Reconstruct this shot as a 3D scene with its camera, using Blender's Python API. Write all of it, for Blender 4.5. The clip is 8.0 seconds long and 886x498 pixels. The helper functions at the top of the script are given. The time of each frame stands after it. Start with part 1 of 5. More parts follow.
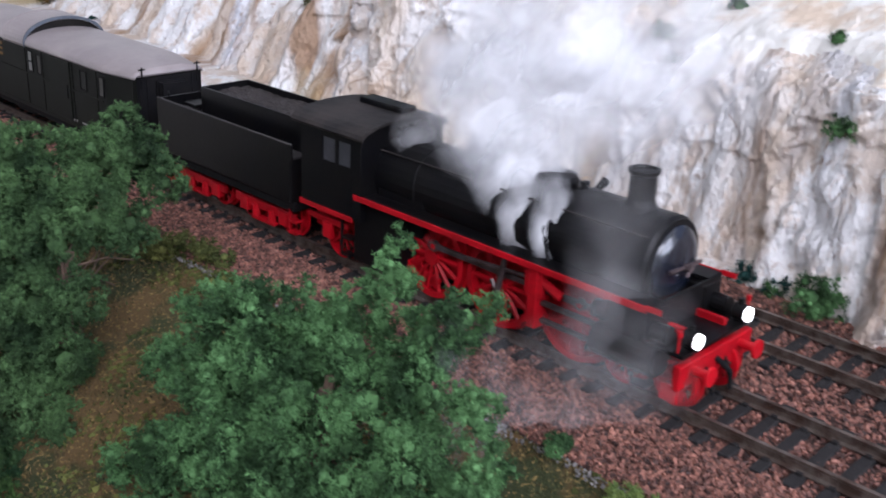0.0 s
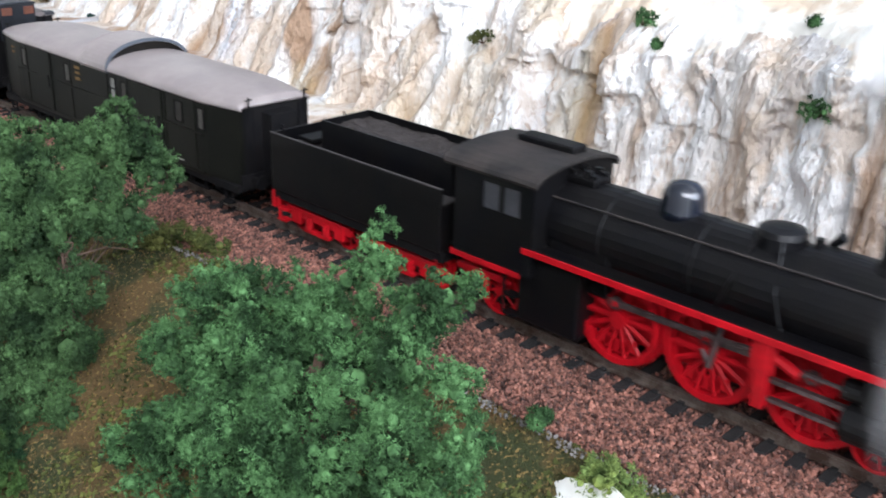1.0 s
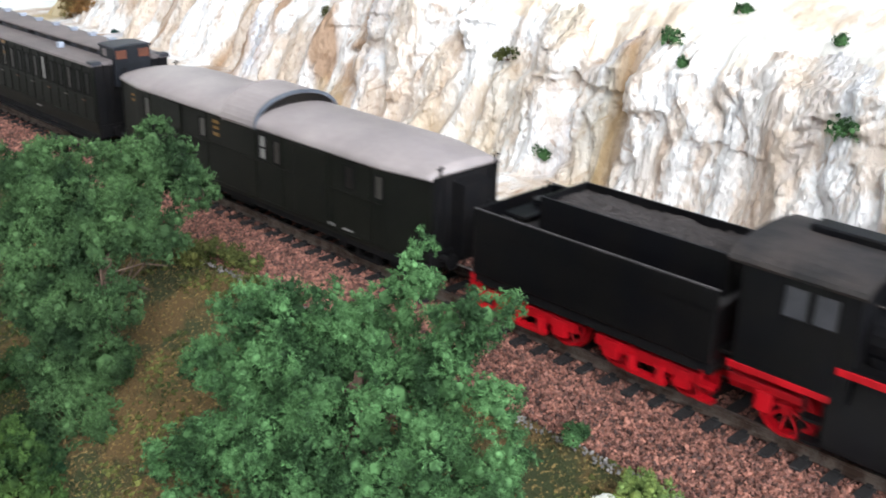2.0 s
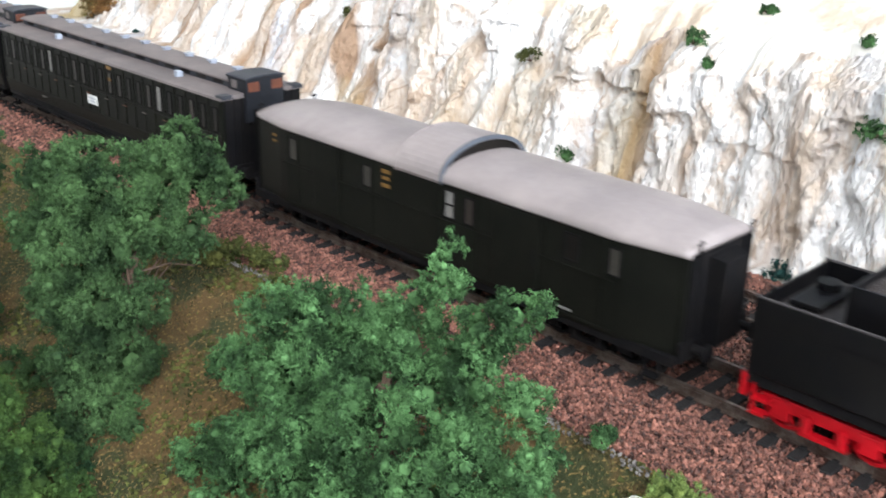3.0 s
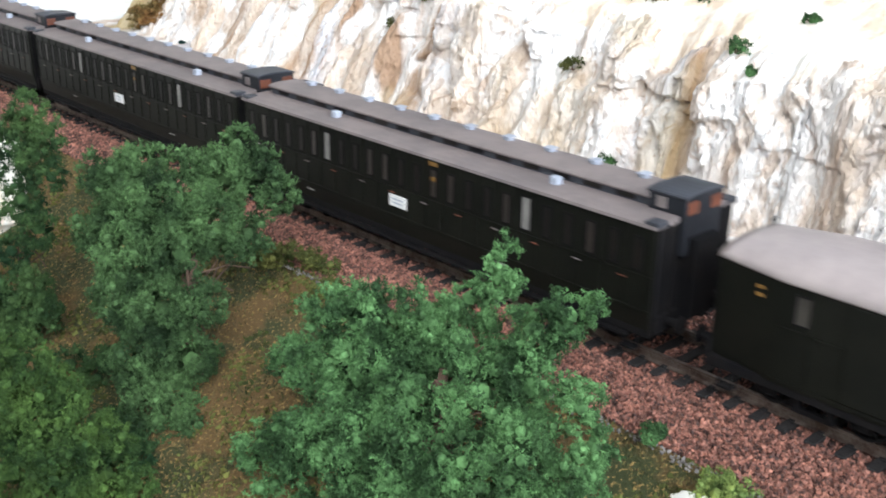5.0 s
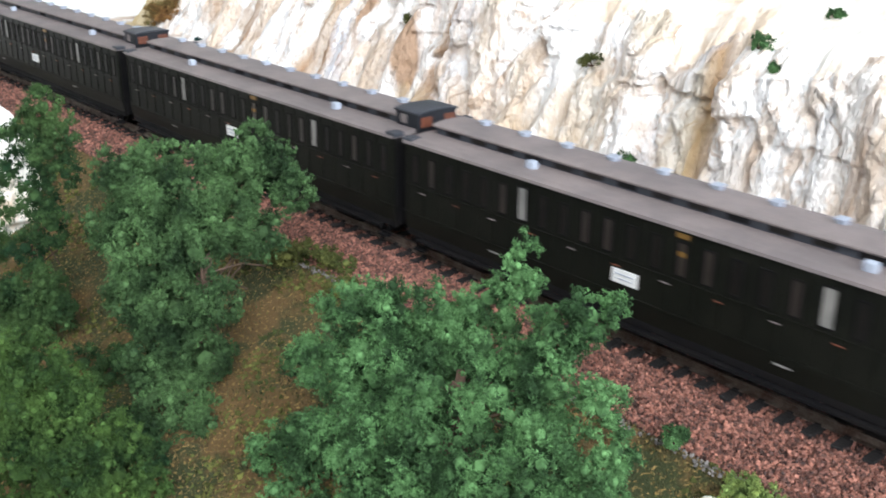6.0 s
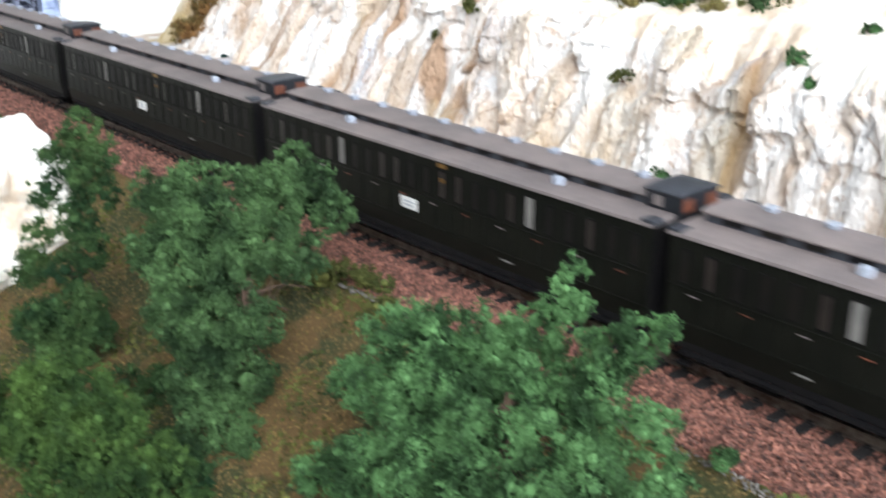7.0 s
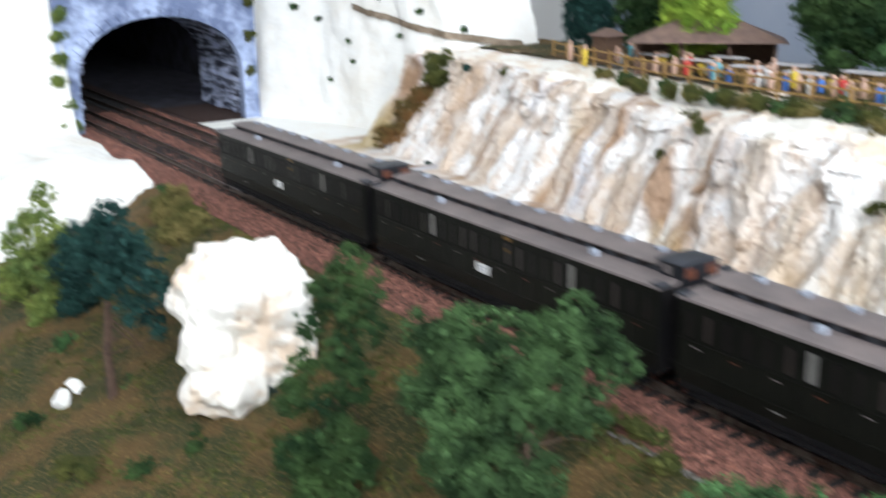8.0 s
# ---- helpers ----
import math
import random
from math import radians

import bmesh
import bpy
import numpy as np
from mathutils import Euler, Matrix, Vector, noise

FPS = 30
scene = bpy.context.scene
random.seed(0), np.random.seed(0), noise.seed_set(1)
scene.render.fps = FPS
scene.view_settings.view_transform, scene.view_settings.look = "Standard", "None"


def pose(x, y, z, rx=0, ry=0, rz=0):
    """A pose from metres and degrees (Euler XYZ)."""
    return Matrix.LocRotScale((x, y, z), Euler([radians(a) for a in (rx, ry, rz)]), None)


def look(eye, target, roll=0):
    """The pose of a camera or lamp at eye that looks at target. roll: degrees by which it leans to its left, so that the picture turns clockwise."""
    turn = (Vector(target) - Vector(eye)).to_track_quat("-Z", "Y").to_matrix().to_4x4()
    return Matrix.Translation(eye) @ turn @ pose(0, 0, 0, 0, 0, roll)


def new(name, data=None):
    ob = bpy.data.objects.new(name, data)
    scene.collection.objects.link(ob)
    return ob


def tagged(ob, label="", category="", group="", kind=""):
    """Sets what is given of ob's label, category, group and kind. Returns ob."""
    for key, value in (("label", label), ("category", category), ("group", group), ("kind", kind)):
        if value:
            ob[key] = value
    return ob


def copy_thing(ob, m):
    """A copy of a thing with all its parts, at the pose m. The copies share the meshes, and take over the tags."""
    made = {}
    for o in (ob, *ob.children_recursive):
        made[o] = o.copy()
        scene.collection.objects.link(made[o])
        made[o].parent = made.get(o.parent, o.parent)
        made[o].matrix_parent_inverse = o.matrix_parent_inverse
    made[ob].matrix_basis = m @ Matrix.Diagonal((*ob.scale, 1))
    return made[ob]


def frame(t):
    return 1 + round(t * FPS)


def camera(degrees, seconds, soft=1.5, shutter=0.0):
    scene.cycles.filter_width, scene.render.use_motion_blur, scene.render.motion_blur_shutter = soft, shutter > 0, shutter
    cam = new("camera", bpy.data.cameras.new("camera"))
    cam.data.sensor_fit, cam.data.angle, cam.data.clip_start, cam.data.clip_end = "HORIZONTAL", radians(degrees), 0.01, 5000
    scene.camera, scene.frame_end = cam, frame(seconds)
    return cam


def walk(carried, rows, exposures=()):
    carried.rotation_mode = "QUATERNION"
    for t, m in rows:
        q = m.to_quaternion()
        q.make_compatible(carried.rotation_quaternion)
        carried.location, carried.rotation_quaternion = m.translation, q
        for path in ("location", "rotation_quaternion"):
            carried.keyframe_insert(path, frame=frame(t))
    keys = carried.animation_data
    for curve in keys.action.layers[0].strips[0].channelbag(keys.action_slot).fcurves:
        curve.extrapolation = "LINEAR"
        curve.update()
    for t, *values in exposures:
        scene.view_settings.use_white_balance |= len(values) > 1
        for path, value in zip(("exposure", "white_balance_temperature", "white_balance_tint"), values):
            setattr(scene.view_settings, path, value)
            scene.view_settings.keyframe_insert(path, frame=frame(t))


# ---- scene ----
LENS = 46.4
cam = camera(LENS, 8.0, soft=1.8, shutter=0.6)
# seconds, eye x y z in metres, yaw, pitch, roll in degrees
PATH = [
    (0.0, 0.1348, -0.1737, 0.1172, 43.66, -21.58, 2.57),
    (0.2, 0.1390, -0.1744, 0.1179, 43.24, -21.80, 2.10),
    (0.5, 0.1452, -0.1755, 0.1189, 43.47, -21.78, 1.59),
    (1.0, 0.1445, -0.1766, 0.1187, 43.96, -22.05, 1.48),
    (1.5, 0.1434, -0.1786, 0.1197, 44.20, -21.64, 1.45),
    (2.0, 0.1424, -0.1829, 0.1214, 44.65, -21.43, 1.27),
    (3.5, 0.1395, -0.1857, 0.1216, 45.87, -21.48, 1.12),
    (4.0, 0.1408, -0.1889, 0.1213, 46.30, -21.35, 0.89),
    (4.5, 0.1429, -0.1954, 0.1229, 46.84, -21.02, 0.76),
    (6.0, 0.1385, -0.1921, 0.1209, 48.25, -21.03, 0.55),
    (6.5, 0.1371, -0.1926, 0.1209, 48.63, -21.05, 0.27),
    (7.0, 0.1335, -0.1970, 0.1239, 49.20, -20.49, -0.15),
    (7.5, 0.1167, -0.2100, 0.1337, 52.57, -18.79, -0.85),
    (8.0, 0.0977, -0.2242, 0.1430, 57.04, -16.16, -0.96),
]
EXPOSURES = [(0.0, -0.87, 5990, 21), (0.4, -0.75, 5990, 20), (0.8, -0.39, 6090, 15), (1.2, -0.23, 6190, 12), (2.0, -0.17, 6340, 11), (4.0, -0.13, 6390, 11), (6.5, -0.13, 6390, 11), (7.2, -0.09, 6390, 11), (7.5, 0.02, 6400, 11), (8.0, -0.47, 6340, 11)]


def eye_pose(x, y, z, yaw, pitch, roll):
    return pose(x, y, z, 0, 0, yaw) @ pose(0, 0, 0, 90 + pitch, 0, 0) @ pose(0, 0, 0, 0, 0, roll)


walk(cam, [(row[0], eye_pose(*row[1:])) for row in PATH], EXPOSURES)

# ---- light: a bright room, overcast daylight from a side window, an unseen added key light ----
world = bpy.data.worlds.new("room_light")
scene.world = world
world.use_nodes = True
wn = world.node_tree.nodes
sky = wn.new("ShaderNodeTexSky")
sky.sky_type, sky.sun_disc, sky.sun_elevation, sky.sun_rotation = "NISHITA", False, radians(40), radians(120)
world.node_tree.links.new(sky.outputs[0], wn["Background"].inputs[0])
wn["Background"].inputs[1].default_value = 0.12


def area_lamp(name, eye, target, sx, sy, watts, colour):
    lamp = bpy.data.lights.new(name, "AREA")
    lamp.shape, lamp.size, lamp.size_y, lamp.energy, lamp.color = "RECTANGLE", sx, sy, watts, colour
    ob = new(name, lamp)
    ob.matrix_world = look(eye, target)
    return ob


# No window is seen on this side; added as the high key light.
area_lamp("window_daylight", (1.15, -1.04, 1.22), (-0.15, 0.05, 0.0), 1.5, 0.85, 57, (0.94, 0.97, 1.0))
area_lamp("side_window_daylight", (1.92, 0.1, 0.95), (0.0, 0.0, 0.1), 1.3, 1.1, 60, (0.88, 0.94, 1.0))

# ---- materials ----


def material(name, colour, rough=0.6, metal=0.0, second=None, scale=200.0, bump=0.0, bump_scale=800.0, island=0.0, coords="Object", stretch=(1, 1, 1), spec=0.5, detail=6.0, contrast=(0.35, 0.65)):
    """A principled surface with two-scale colour variation and fine relief."""
    m = bpy.data.materials.new(name)
    m.use_nodes = True
    nodes, links = m.node_tree.nodes, m.node_tree.links
    bsdf = nodes["Principled BSDF"]
    bsdf.inputs["Roughness"].default_value, bsdf.inputs["Metallic"].default_value = rough, metal
    bsdf.inputs["Specular IOR Level"].default_value = spec
    tc = nodes.new("ShaderNodeTexCoord")
    mp = nodes.new("ShaderNodeMapping")
    mp.inputs["Scale"].default_value = stretch
    links.new(tc.outputs[coords], mp.inputs[0])
    second = second or tuple(c * 0.75 for c in colour)
    n1, n2 = nodes.new("ShaderNodeTexNoise"), nodes.new("ShaderNodeTexNoise")
    n1.inputs["Scale"].default_value, n1.inputs["Detail"].default_value = scale, detail
    n2.inputs["Scale"].default_value, n2.inputs["Detail"].default_value = scale * 7, 4
    links.new(mp.outputs[0], n1.inputs[0]), links.new(mp.outputs[0], n2.inputs[0])
    ramp = nodes.new("ShaderNodeValToRGB")
    ramp.color_ramp.elements[0].position, ramp.color_ramp.elements[1].position = contrast
    ramp.color_ramp.elements[0].color, ramp.color_ramp.elements[1].color = (*second, 1), (*colour, 1)
    add = nodes.new("ShaderNodeMath")
    add.operation = "MULTIPLY_ADD"
    links.new(n2.outputs[0], add.inputs[0])
    add.inputs[1].default_value = 0.35
    links.new(n1.outputs[0], add.inputs[2])
    sub = nodes.new("ShaderNodeMath")
    sub.operation = "SUBTRACT"
    links.new(add.outputs[0], sub.inputs[0])
    sub.inputs[1].default_value = 0.175
    links.new(sub.outputs[0], ramp.inputs[0])
    out = ramp.outputs[0]
    if island:
        geo = nodes.new("ShaderNodeNewGeometry")
        hsv = nodes.new("ShaderNodeHueSaturation")
        mr = nodes.new("ShaderNodeMapRange")
        mr.inputs["To Min"].default_value, mr.inputs["To Max"].default_value = 1 - island, 1 + island
        links.new(geo.outputs["Random Per Island"], mr.inputs[0])
        links.new(mr.outputs[0], hsv.inputs["Value"])
        links.new(out, hsv.inputs["Color"])
        out = hsv.outputs[0]
    links.new(out, bsdf.inputs["Base Color"])
    if bump:
        n3 = nodes.new("ShaderNodeTexNoise")
        n3.inputs["Scale"].default_value, n3.inputs["Detail"].default_value = bump_scale, 5
        links.new(mp.outputs[0], n3.inputs[0])
        b = nodes.new("ShaderNodeBump")
        b.inputs["Strength"].default_value, b.inputs["Distance"].default_value = bump, 0.001
        links.new(n3.outputs[0], b.inputs["Height"])
        links.new(b.outputs[0], bsdf.inputs["Normal"])
    return m


def glow(name, colour, strength):
    m = bpy.data.materials.new(name)
    m.use_nodes = True
    bsdf = m.node_tree.nodes["Principled BSDF"]
    bsdf.inputs["Base Color"].default_value = (*colour, 1)
    bsdf.inputs["Emission Color"].default_value, bsdf.inputs["Emission Strength"].default_value = (*colour, 1), strength
    return m


def cliff_material():
    """White plaster rock with ochre and brown washes that ran down its face in upright bands."""
    m = material("painted_plaster_rock", (0.90, 0.885, 0.865), 0.8, 0, (0.72, 0.62, 0.53), 70, 1.0, 420, stretch=(1.0, 1.0, 0.5), contrast=(0.40, 0.54), detail=9.0)
    nodes, links = m.node_tree.nodes, m.node_tree.links
    bsdf = nodes["Principled BSDF"]
    base = bsdf.inputs["Base Color"].links[0].from_socket
    tc = nodes.new("ShaderNodeTexCoord")

    def wash(stretch, scale, distortion, low, high, most, colour, under):
        mp, tex, ramp, mix = nodes.new("ShaderNodeMapping"), nodes.new("ShaderNodeTexNoise"), nodes.new("ShaderNodeMapRange"), nodes.new("ShaderNodeMixRGB")
        mp.inputs["Scale"].default_value = (1, 0.35, stretch)
        links.new(tc.outputs["Object"], mp.inputs[0]), links.new(mp.outputs[0], tex.inputs[0])
        tex.inputs["Scale"].default_value, tex.inputs["Detail"].default_value, tex.inputs["Distortion"].default_value = scale, 9, distortion
        ramp.inputs["From Min"].default_value, ramp.inputs["From Max"].default_value, ramp.inputs["To Max"].default_value = low, high, most
        links.new(tex.outputs[0], ramp.inputs[0]), links.new(ramp.outputs[0], mix.inputs[0]), links.new(under, mix.inputs[1])
        mix.inputs[2].default_value = (*colour, 1)
        return mix.outputs[0]

    out = wash(0.14, 34, 0.5, 0.47, 0.62, 0.72, (0.62, 0.48, 0.35), base)      # broad tan bands
    out = wash(0.09, 50, 0.7, 0.52, 0.66, 0.9, (0.36, 0.21, 0.11), out)         # narrow brown runs
    out = wash(0.22, 30, 0.4, 0.58, 0.70, 0.7, (0.62, 0.65, 0.72), out)          # cool grey
    out = wash(0.8, 150, 1.4, 0.60, 0.68, 0.6, (0.42, 0.29, 0.20), out)          # dirt in the crumpled skin
    out = wash(0.5, 10, 0.6, 0.58, 0.70, 0.65, (0.47, 0.36, 0.13), out)          # ochre moss stains
    links.new(out, bsdf.inputs["Base Color"])
    nodes["Bump"].inputs["Distance"].default_value = 0.003
    return m


def meadow_material():
    """Brown earth, olive moss and ochre flock in uneven patches."""
    m = material("moss_and_earth", (0.120, 0.071, 0.023), 0.95, 0, (0.033, 0.042, 0.010), 30, 1.0, 1800, contrast=(0.44, 0.56))
    nodes, links = m.node_tree.nodes, m.node_tree.links
    bsdf = nodes["Principled BSDF"]
    base = bsdf.inputs["Base Color"].links[0].from_socket
    tc, speck, ramp, mix = nodes.new("ShaderNodeTexCoord"), nodes.new("ShaderNodeTexNoise"), nodes.new("ShaderNodeValToRGB"), nodes.new("ShaderNodeMixRGB")
    speck.inputs["Scale"].default_value, speck.inputs["Detail"].default_value = 900, 3
    links.new(tc.outputs["Object"], speck.inputs[0])
    ramp.color_ramp.elements[0].position, ramp.color_ramp.elements[1].position = 0.56, 0.68
    links.new(speck.outputs[0], ramp.inputs[0]), links.new(ramp.outputs[0], mix.inputs[0]), links.new(base, mix.inputs[1])
    mix.inputs[2].default_value = (0.27, 0.18, 0.06, 1)
    links.new(mix.outputs[0], bsdf.inputs["Base Color"])
    return m


def smoke_material(density):
    """Thin steam: mostly see-through, denser in the middle of each wisp."""
    m = bpy.data.materials.new("thin_steam")
    m.use_nodes = True
    nodes, links = m.node_tree.nodes, m.node_tree.links
    out = nodes["Material Output"]
    nodes.remove(nodes["Principled BSDF"])
    diffuse, translucent, clear = nodes.new("ShaderNodeBsdfDiffuse"), nodes.new("ShaderNodeBsdfTranslucent"), nodes.new("ShaderNodeBsdfTransparent")
    for node in (diffuse, translucent):
        node.inputs[0].default_value = (0.95, 0.95, 0.96, 1)
    both, mixed = nodes.new("ShaderNodeMixShader"), nodes.new("ShaderNodeMixShader")
    both.inputs[0].default_value = 0.5
    links.new(diffuse.outputs[0], both.inputs[1]), links.new(translucent.outputs[0], both.inputs[2])
    uv = nodes.new("ShaderNodeTexCoord")
    mp = nodes.new("ShaderNodeMapping")
    mp.inputs["Location"].default_value, mp.inputs["Scale"].default_value = (-1, -1, 0), (2, 2, 1)
    links.new(uv.outputs["UV"], mp.inputs[0])
    ball = nodes.new("ShaderNodeTexGradient")
    ball.gradient_type = "SPHERICAL"
    links.new(mp.outputs[0], ball.inputs[0])
    noise_tex = nodes.new("ShaderNodeTexNoise")
    noise_tex.inputs["Scale"].default_value, noise_tex.inputs["Detail"].default_value = 48, 5
    links.new(uv.outputs["Object"], noise_tex.inputs[0])
    r = nodes.new("ShaderNodeMapRange")
    r.inputs["From Min"].default_value, r.inputs["From Max"].default_value = 0.3, 0.75
    links.new(noise_tex.outputs[0], r.inputs[0])
    mul = nodes.new("ShaderNodeMath")
    mul.operation = "MULTIPLY"
    links.new(ball.outputs[0], mul.inputs[0]), links.new(r.outputs[0], mul.inputs[1])
    mul2 = nodes.new("ShaderNodeMath")
    mul2.operation, mul2.use_clamp = "MULTIPLY", True
    links.new(mul.outputs[0], mul2.inputs[0])
    mul2.inputs[1].default_value = density
    links.new(mul2.outputs[0], mixed.inputs[0])
    links.new(clear.outputs[0], mixed.inputs[1]), links.new(both.outputs[0], mixed.inputs[2])
    links.new(mixed.outputs[0], out.inputs[0])
    return m


ROCK = cliff_material()
PLASTER = material("white_plaster", (0.90, 0.90, 0.86), 0.9, 0, (0.84, 0.81, 0.74), 22, 0.6, 400, contrast=(0.30, 0.50))
# Yellowish stains; their strong contrast also paints pinkish shading into the plaster.
CRUMPLED = material("stained_shaded_plaster", (0.89, 0.86, 0.79), 0.85, 0, (0.74, 0.60, 0.46), 26, 1.0, 300, contrast=(0.38, 0.52), detail=9.0)
BALLAST = material("red_brown_ballast", (0.25, 0.108, 0.076), 0.7, 0, (0.095, 0.040, 0.030), 400, 0.3, 2500, island=0.8)
BED = material("ballast_bed", (0.07, 0.033, 0.024), 0.95, 0, (0.03, 0.016, 0.012), 500, 0.8, 2500)
GRASS = meadow_material()
TUFT = material("grass_fibres", (0.165, 0.11, 0.042), 0.9, 0, (0.045, 0.055, 0.014), 45, island=0.75)
# Dark second tones mix foam colours and paint in shade between tufts.
LEAF = material("green_foam_foliage", (0.098, 0.212, 0.078), 0.9, 0, (0.022, 0.052, 0.019), 85, island=0.35, spec=0.2, contrast=(0.40, 0.60))
LEAF_MID = material("grey_green_foam_foliage", (0.078, 0.150, 0.055), 0.9, 0, (0.016, 0.036, 0.014), 75, island=0.35, spec=0.2)
LEAF_WARM = material("warm_green_foam_foliage", (0.070, 0.130, 0.030), 0.9, 0, (0.015, 0.038, 0.011), 75, island=0.35, spec=0.2)
LEAF_LIGHT = material("yellow_green_foliage", (0.20, 0.25, 0.06), 0.85, 0, (0.10, 0.16, 0.05), 60, island=0.35, spec=0.2)
LEAF_DARK = material("dark_blue_green_foliage", (0.024, 0.075, 0.062), 0.85, 0, (0.012, 0.040, 0.036), 60, island=0.35, spec=0.2)
LEAF_DEEP = material("deep_green_foliage", (0.062, 0.115, 0.036), 0.9, 0, (0.012, 0.036, 0.014), 48, island=0.35, spec=0.2)
LEAF_LIME = material("lime_green_foliage", (0.32, 0.44, 0.06), 0.9, 0, (0.17, 0.30, 0.04), 60, island=0.35, spec=0.2)
LEAF_OLIVE = material("olive_foliage", (0.115, 0.120, 0.032), 0.9, 0, (0.050, 0.065, 0.020), 60, island=0.35, spec=0.2)
LEAF_DRY = material("dry_yellow_olive_grass", (0.24, 0.20, 0.075), 0.9, 0, (0.11, 0.11, 0.035), 60, island=0.4, spec=0.2)
LEAF_RUST = material("rusty_moss", (0.25, 0.13, 0.05), 0.9, 0, (0.10, 0.09, 0.03), 60, island=0.4, spec=0.2)
BARK = material("brown_bark", (0.10, 0.06, 0.04), 0.9, 0, (0.05, 0.03, 0.02), 300, 0.5, 1500)
BLACK = material("satin_black_paint", (0.0032, 0.0032, 0.0042), 0.36, 0, (0.0055, 0.005, 0.005), 90, 0.05, 900, spec=0.2)
BLACK_ROOF = material("matt_black_roof", (0.042, 0.034, 0.031), 0.6, 0, (0.015, 0.014, 0.014), 90, 0.08, 900, spec=0.3)
FRAME_BLACK = material("matt_black_underframe", (0.004, 0.004, 0.005), 0.75, 0, (0.008, 0.007, 0.007), 200, spec=0.15)
COAL = material("coal", (0.020, 0.015, 0.014), 0.6, 0, (0.038, 0.029, 0.026), 500, 0.8, 2000)
RED = material("signal_red_paint", (0.50, 0.003, 0.010), 0.5, 0, (0.30, 0.002, 0.006), 120, spec=0.25)
STEEL = material("oily_steel", (0.16, 0.12, 0.12), 0.4, 0.7, (0.07, 0.05, 0.05), 300)
# Blue of the window's reflection is mixed into the black base colour.
GLOSS = material("gloss_black_blue_reflection", (0.004, 0.006, 0.014), 0.16, 0, (0.006, 0.009, 0.018), 90, spec=0.9)
RAIL = material("rail_steel", (0.24, 0.20, 0.17), 0.4, 0.75, (0.10, 0.065, 0.05), 250)
SLEEPER = material("dark_sleeper", (0.014, 0.012, 0.012), 0.8, 0, (0.008, 0.007, 0.007), 500, 0.4, 2500)
COACH = material("dark_olive_green_paint", (0.0085, 0.0088, 0.0065), 0.5, 0, (0.0055, 0.006, 0.0045), 80, 0.05, 900, spec=0.14)
COACH_ROOF = material("grey_coach_roof", (0.19, 0.158, 0.15), 0.6, 0, (0.135, 0.115, 0.112), 60, 0.1, 900)
VAN_ROOF = material("light_grey_van_roof", (0.33, 0.285, 0.275), 0.4, 0, (0.26, 0.225, 0.22), 50, 0.1, 900)
CLERESTORY = material("dark_grey_clerestory", (0.042, 0.046, 0.056), 0.5, 0, (0.028, 0.03, 0.036), 90, spec=0.3)
GLASS = material("dark_window_glass", (0.007, 0.006, 0.006), 0.35, 0, (0.012, 0.010, 0.008), 120, spec=0.2)
FROST = material("frosted_window", (0.23, 0.22, 0.205), 0.4, 0, (0.17, 0.165, 0.155), 200)
LAMP_WHITE = material("white_roof_lamp", (0.36, 0.40, 0.47), 0.35, 0, (0.28, 0.31, 0.37), 200)
GOLD = material("gold_lettering", (0.21, 0.11, 0.025), 0.5, 0.2, (0.22, 0.12, 0.03), 300)
WHITE_SIGN = material("white_sign", (0.78, 0.78, 0.76), 0.5, 0, (0.68, 0.68, 0.66), 300)
HEADLAMP = glow("warm_white_headlamp", (1.0, 0.97, 0.92), 14)
# Pale blue clouding paints bluish highlights over the grey stone's mottling.
PORTAL = material("tunnel_stone_blue_highlights", (0.50, 0.60, 0.84), 0.7, 0, (0.13, 0.17, 0.29), 22, 0.6, 500, contrast=(0.44, 0.68))
# Pale streaks paint highlights onto the ridges of the dark lining.
TUNNEL_STONE = material("lining_painted_highlights", (0.46, 0.52, 0.70), 0.4, 0, (0.03, 0.036, 0.06), 100, 1.0, 260, stretch=(0.4, 1, 2.4), contrast=(0.44, 0.58))
# Dark colour painted for the shade deep in the tunnel.
UNLIT_BORE = material("dark_unlit_bore", (0.05, 0.05, 0.075), 0.9, 0, (0.012, 0.012, 0.016), 60)
WALL = material("white_room_wall", (0.78, 0.78, 0.77), 0.9, 0, (0.74, 0.74, 0.73), 3)
ROOM_FLOOR = material("grey_room_floor", (0.32, 0.30, 0.28), 0.7, 0, (0.26, 0.24, 0.22), 6)
BACKDROP = material("pale_blue_backdrop", (0.26, 0.31, 0.40), 0.9, 0, (0.36, 0.40, 0.47), 4)
BOARD = material("white_layout_edge", (0.75, 0.74, 0.71), 0.7, 0, (0.65, 0.64, 0.61), 30)
WOOD = material("yellow_brown_fence_wood", (0.42, 0.26, 0.08), 0.7, 0, (0.30, 0.17, 0.06), 300)
HUT_WOOD = material("brown_hut_wood", (0.13, 0.075, 0.045), 0.8, 0, (0.08, 0.045, 0.03), 250, stretch=(1, 1, 4))
HUT_ROOF = material("brown_hut_roof", (0.20, 0.13, 0.10), 0.8, 0, (0.13, 0.085, 0.07), 200)
STEAM, MIST, VEIL = smoke_material(2.6), smoke_material(1.15), smoke_material(0.45)
SKIN = [material("figurine_" + n, c, 0.6) for n, c in (("blue", (0.06, 0.18, 0.55)), ("white", (0.7, 0.68, 0.66)), ("red", (0.6, 0.05, 0.04)), ("yellow", (0.75, 0.55, 0.06)), ("pale", (0.62, 0.40, 0.30)), ("teal", (0.15, 0.42, 0.48)))]

# ---- building helpers: all part dimensions in millimetres ----
MM = 0.001


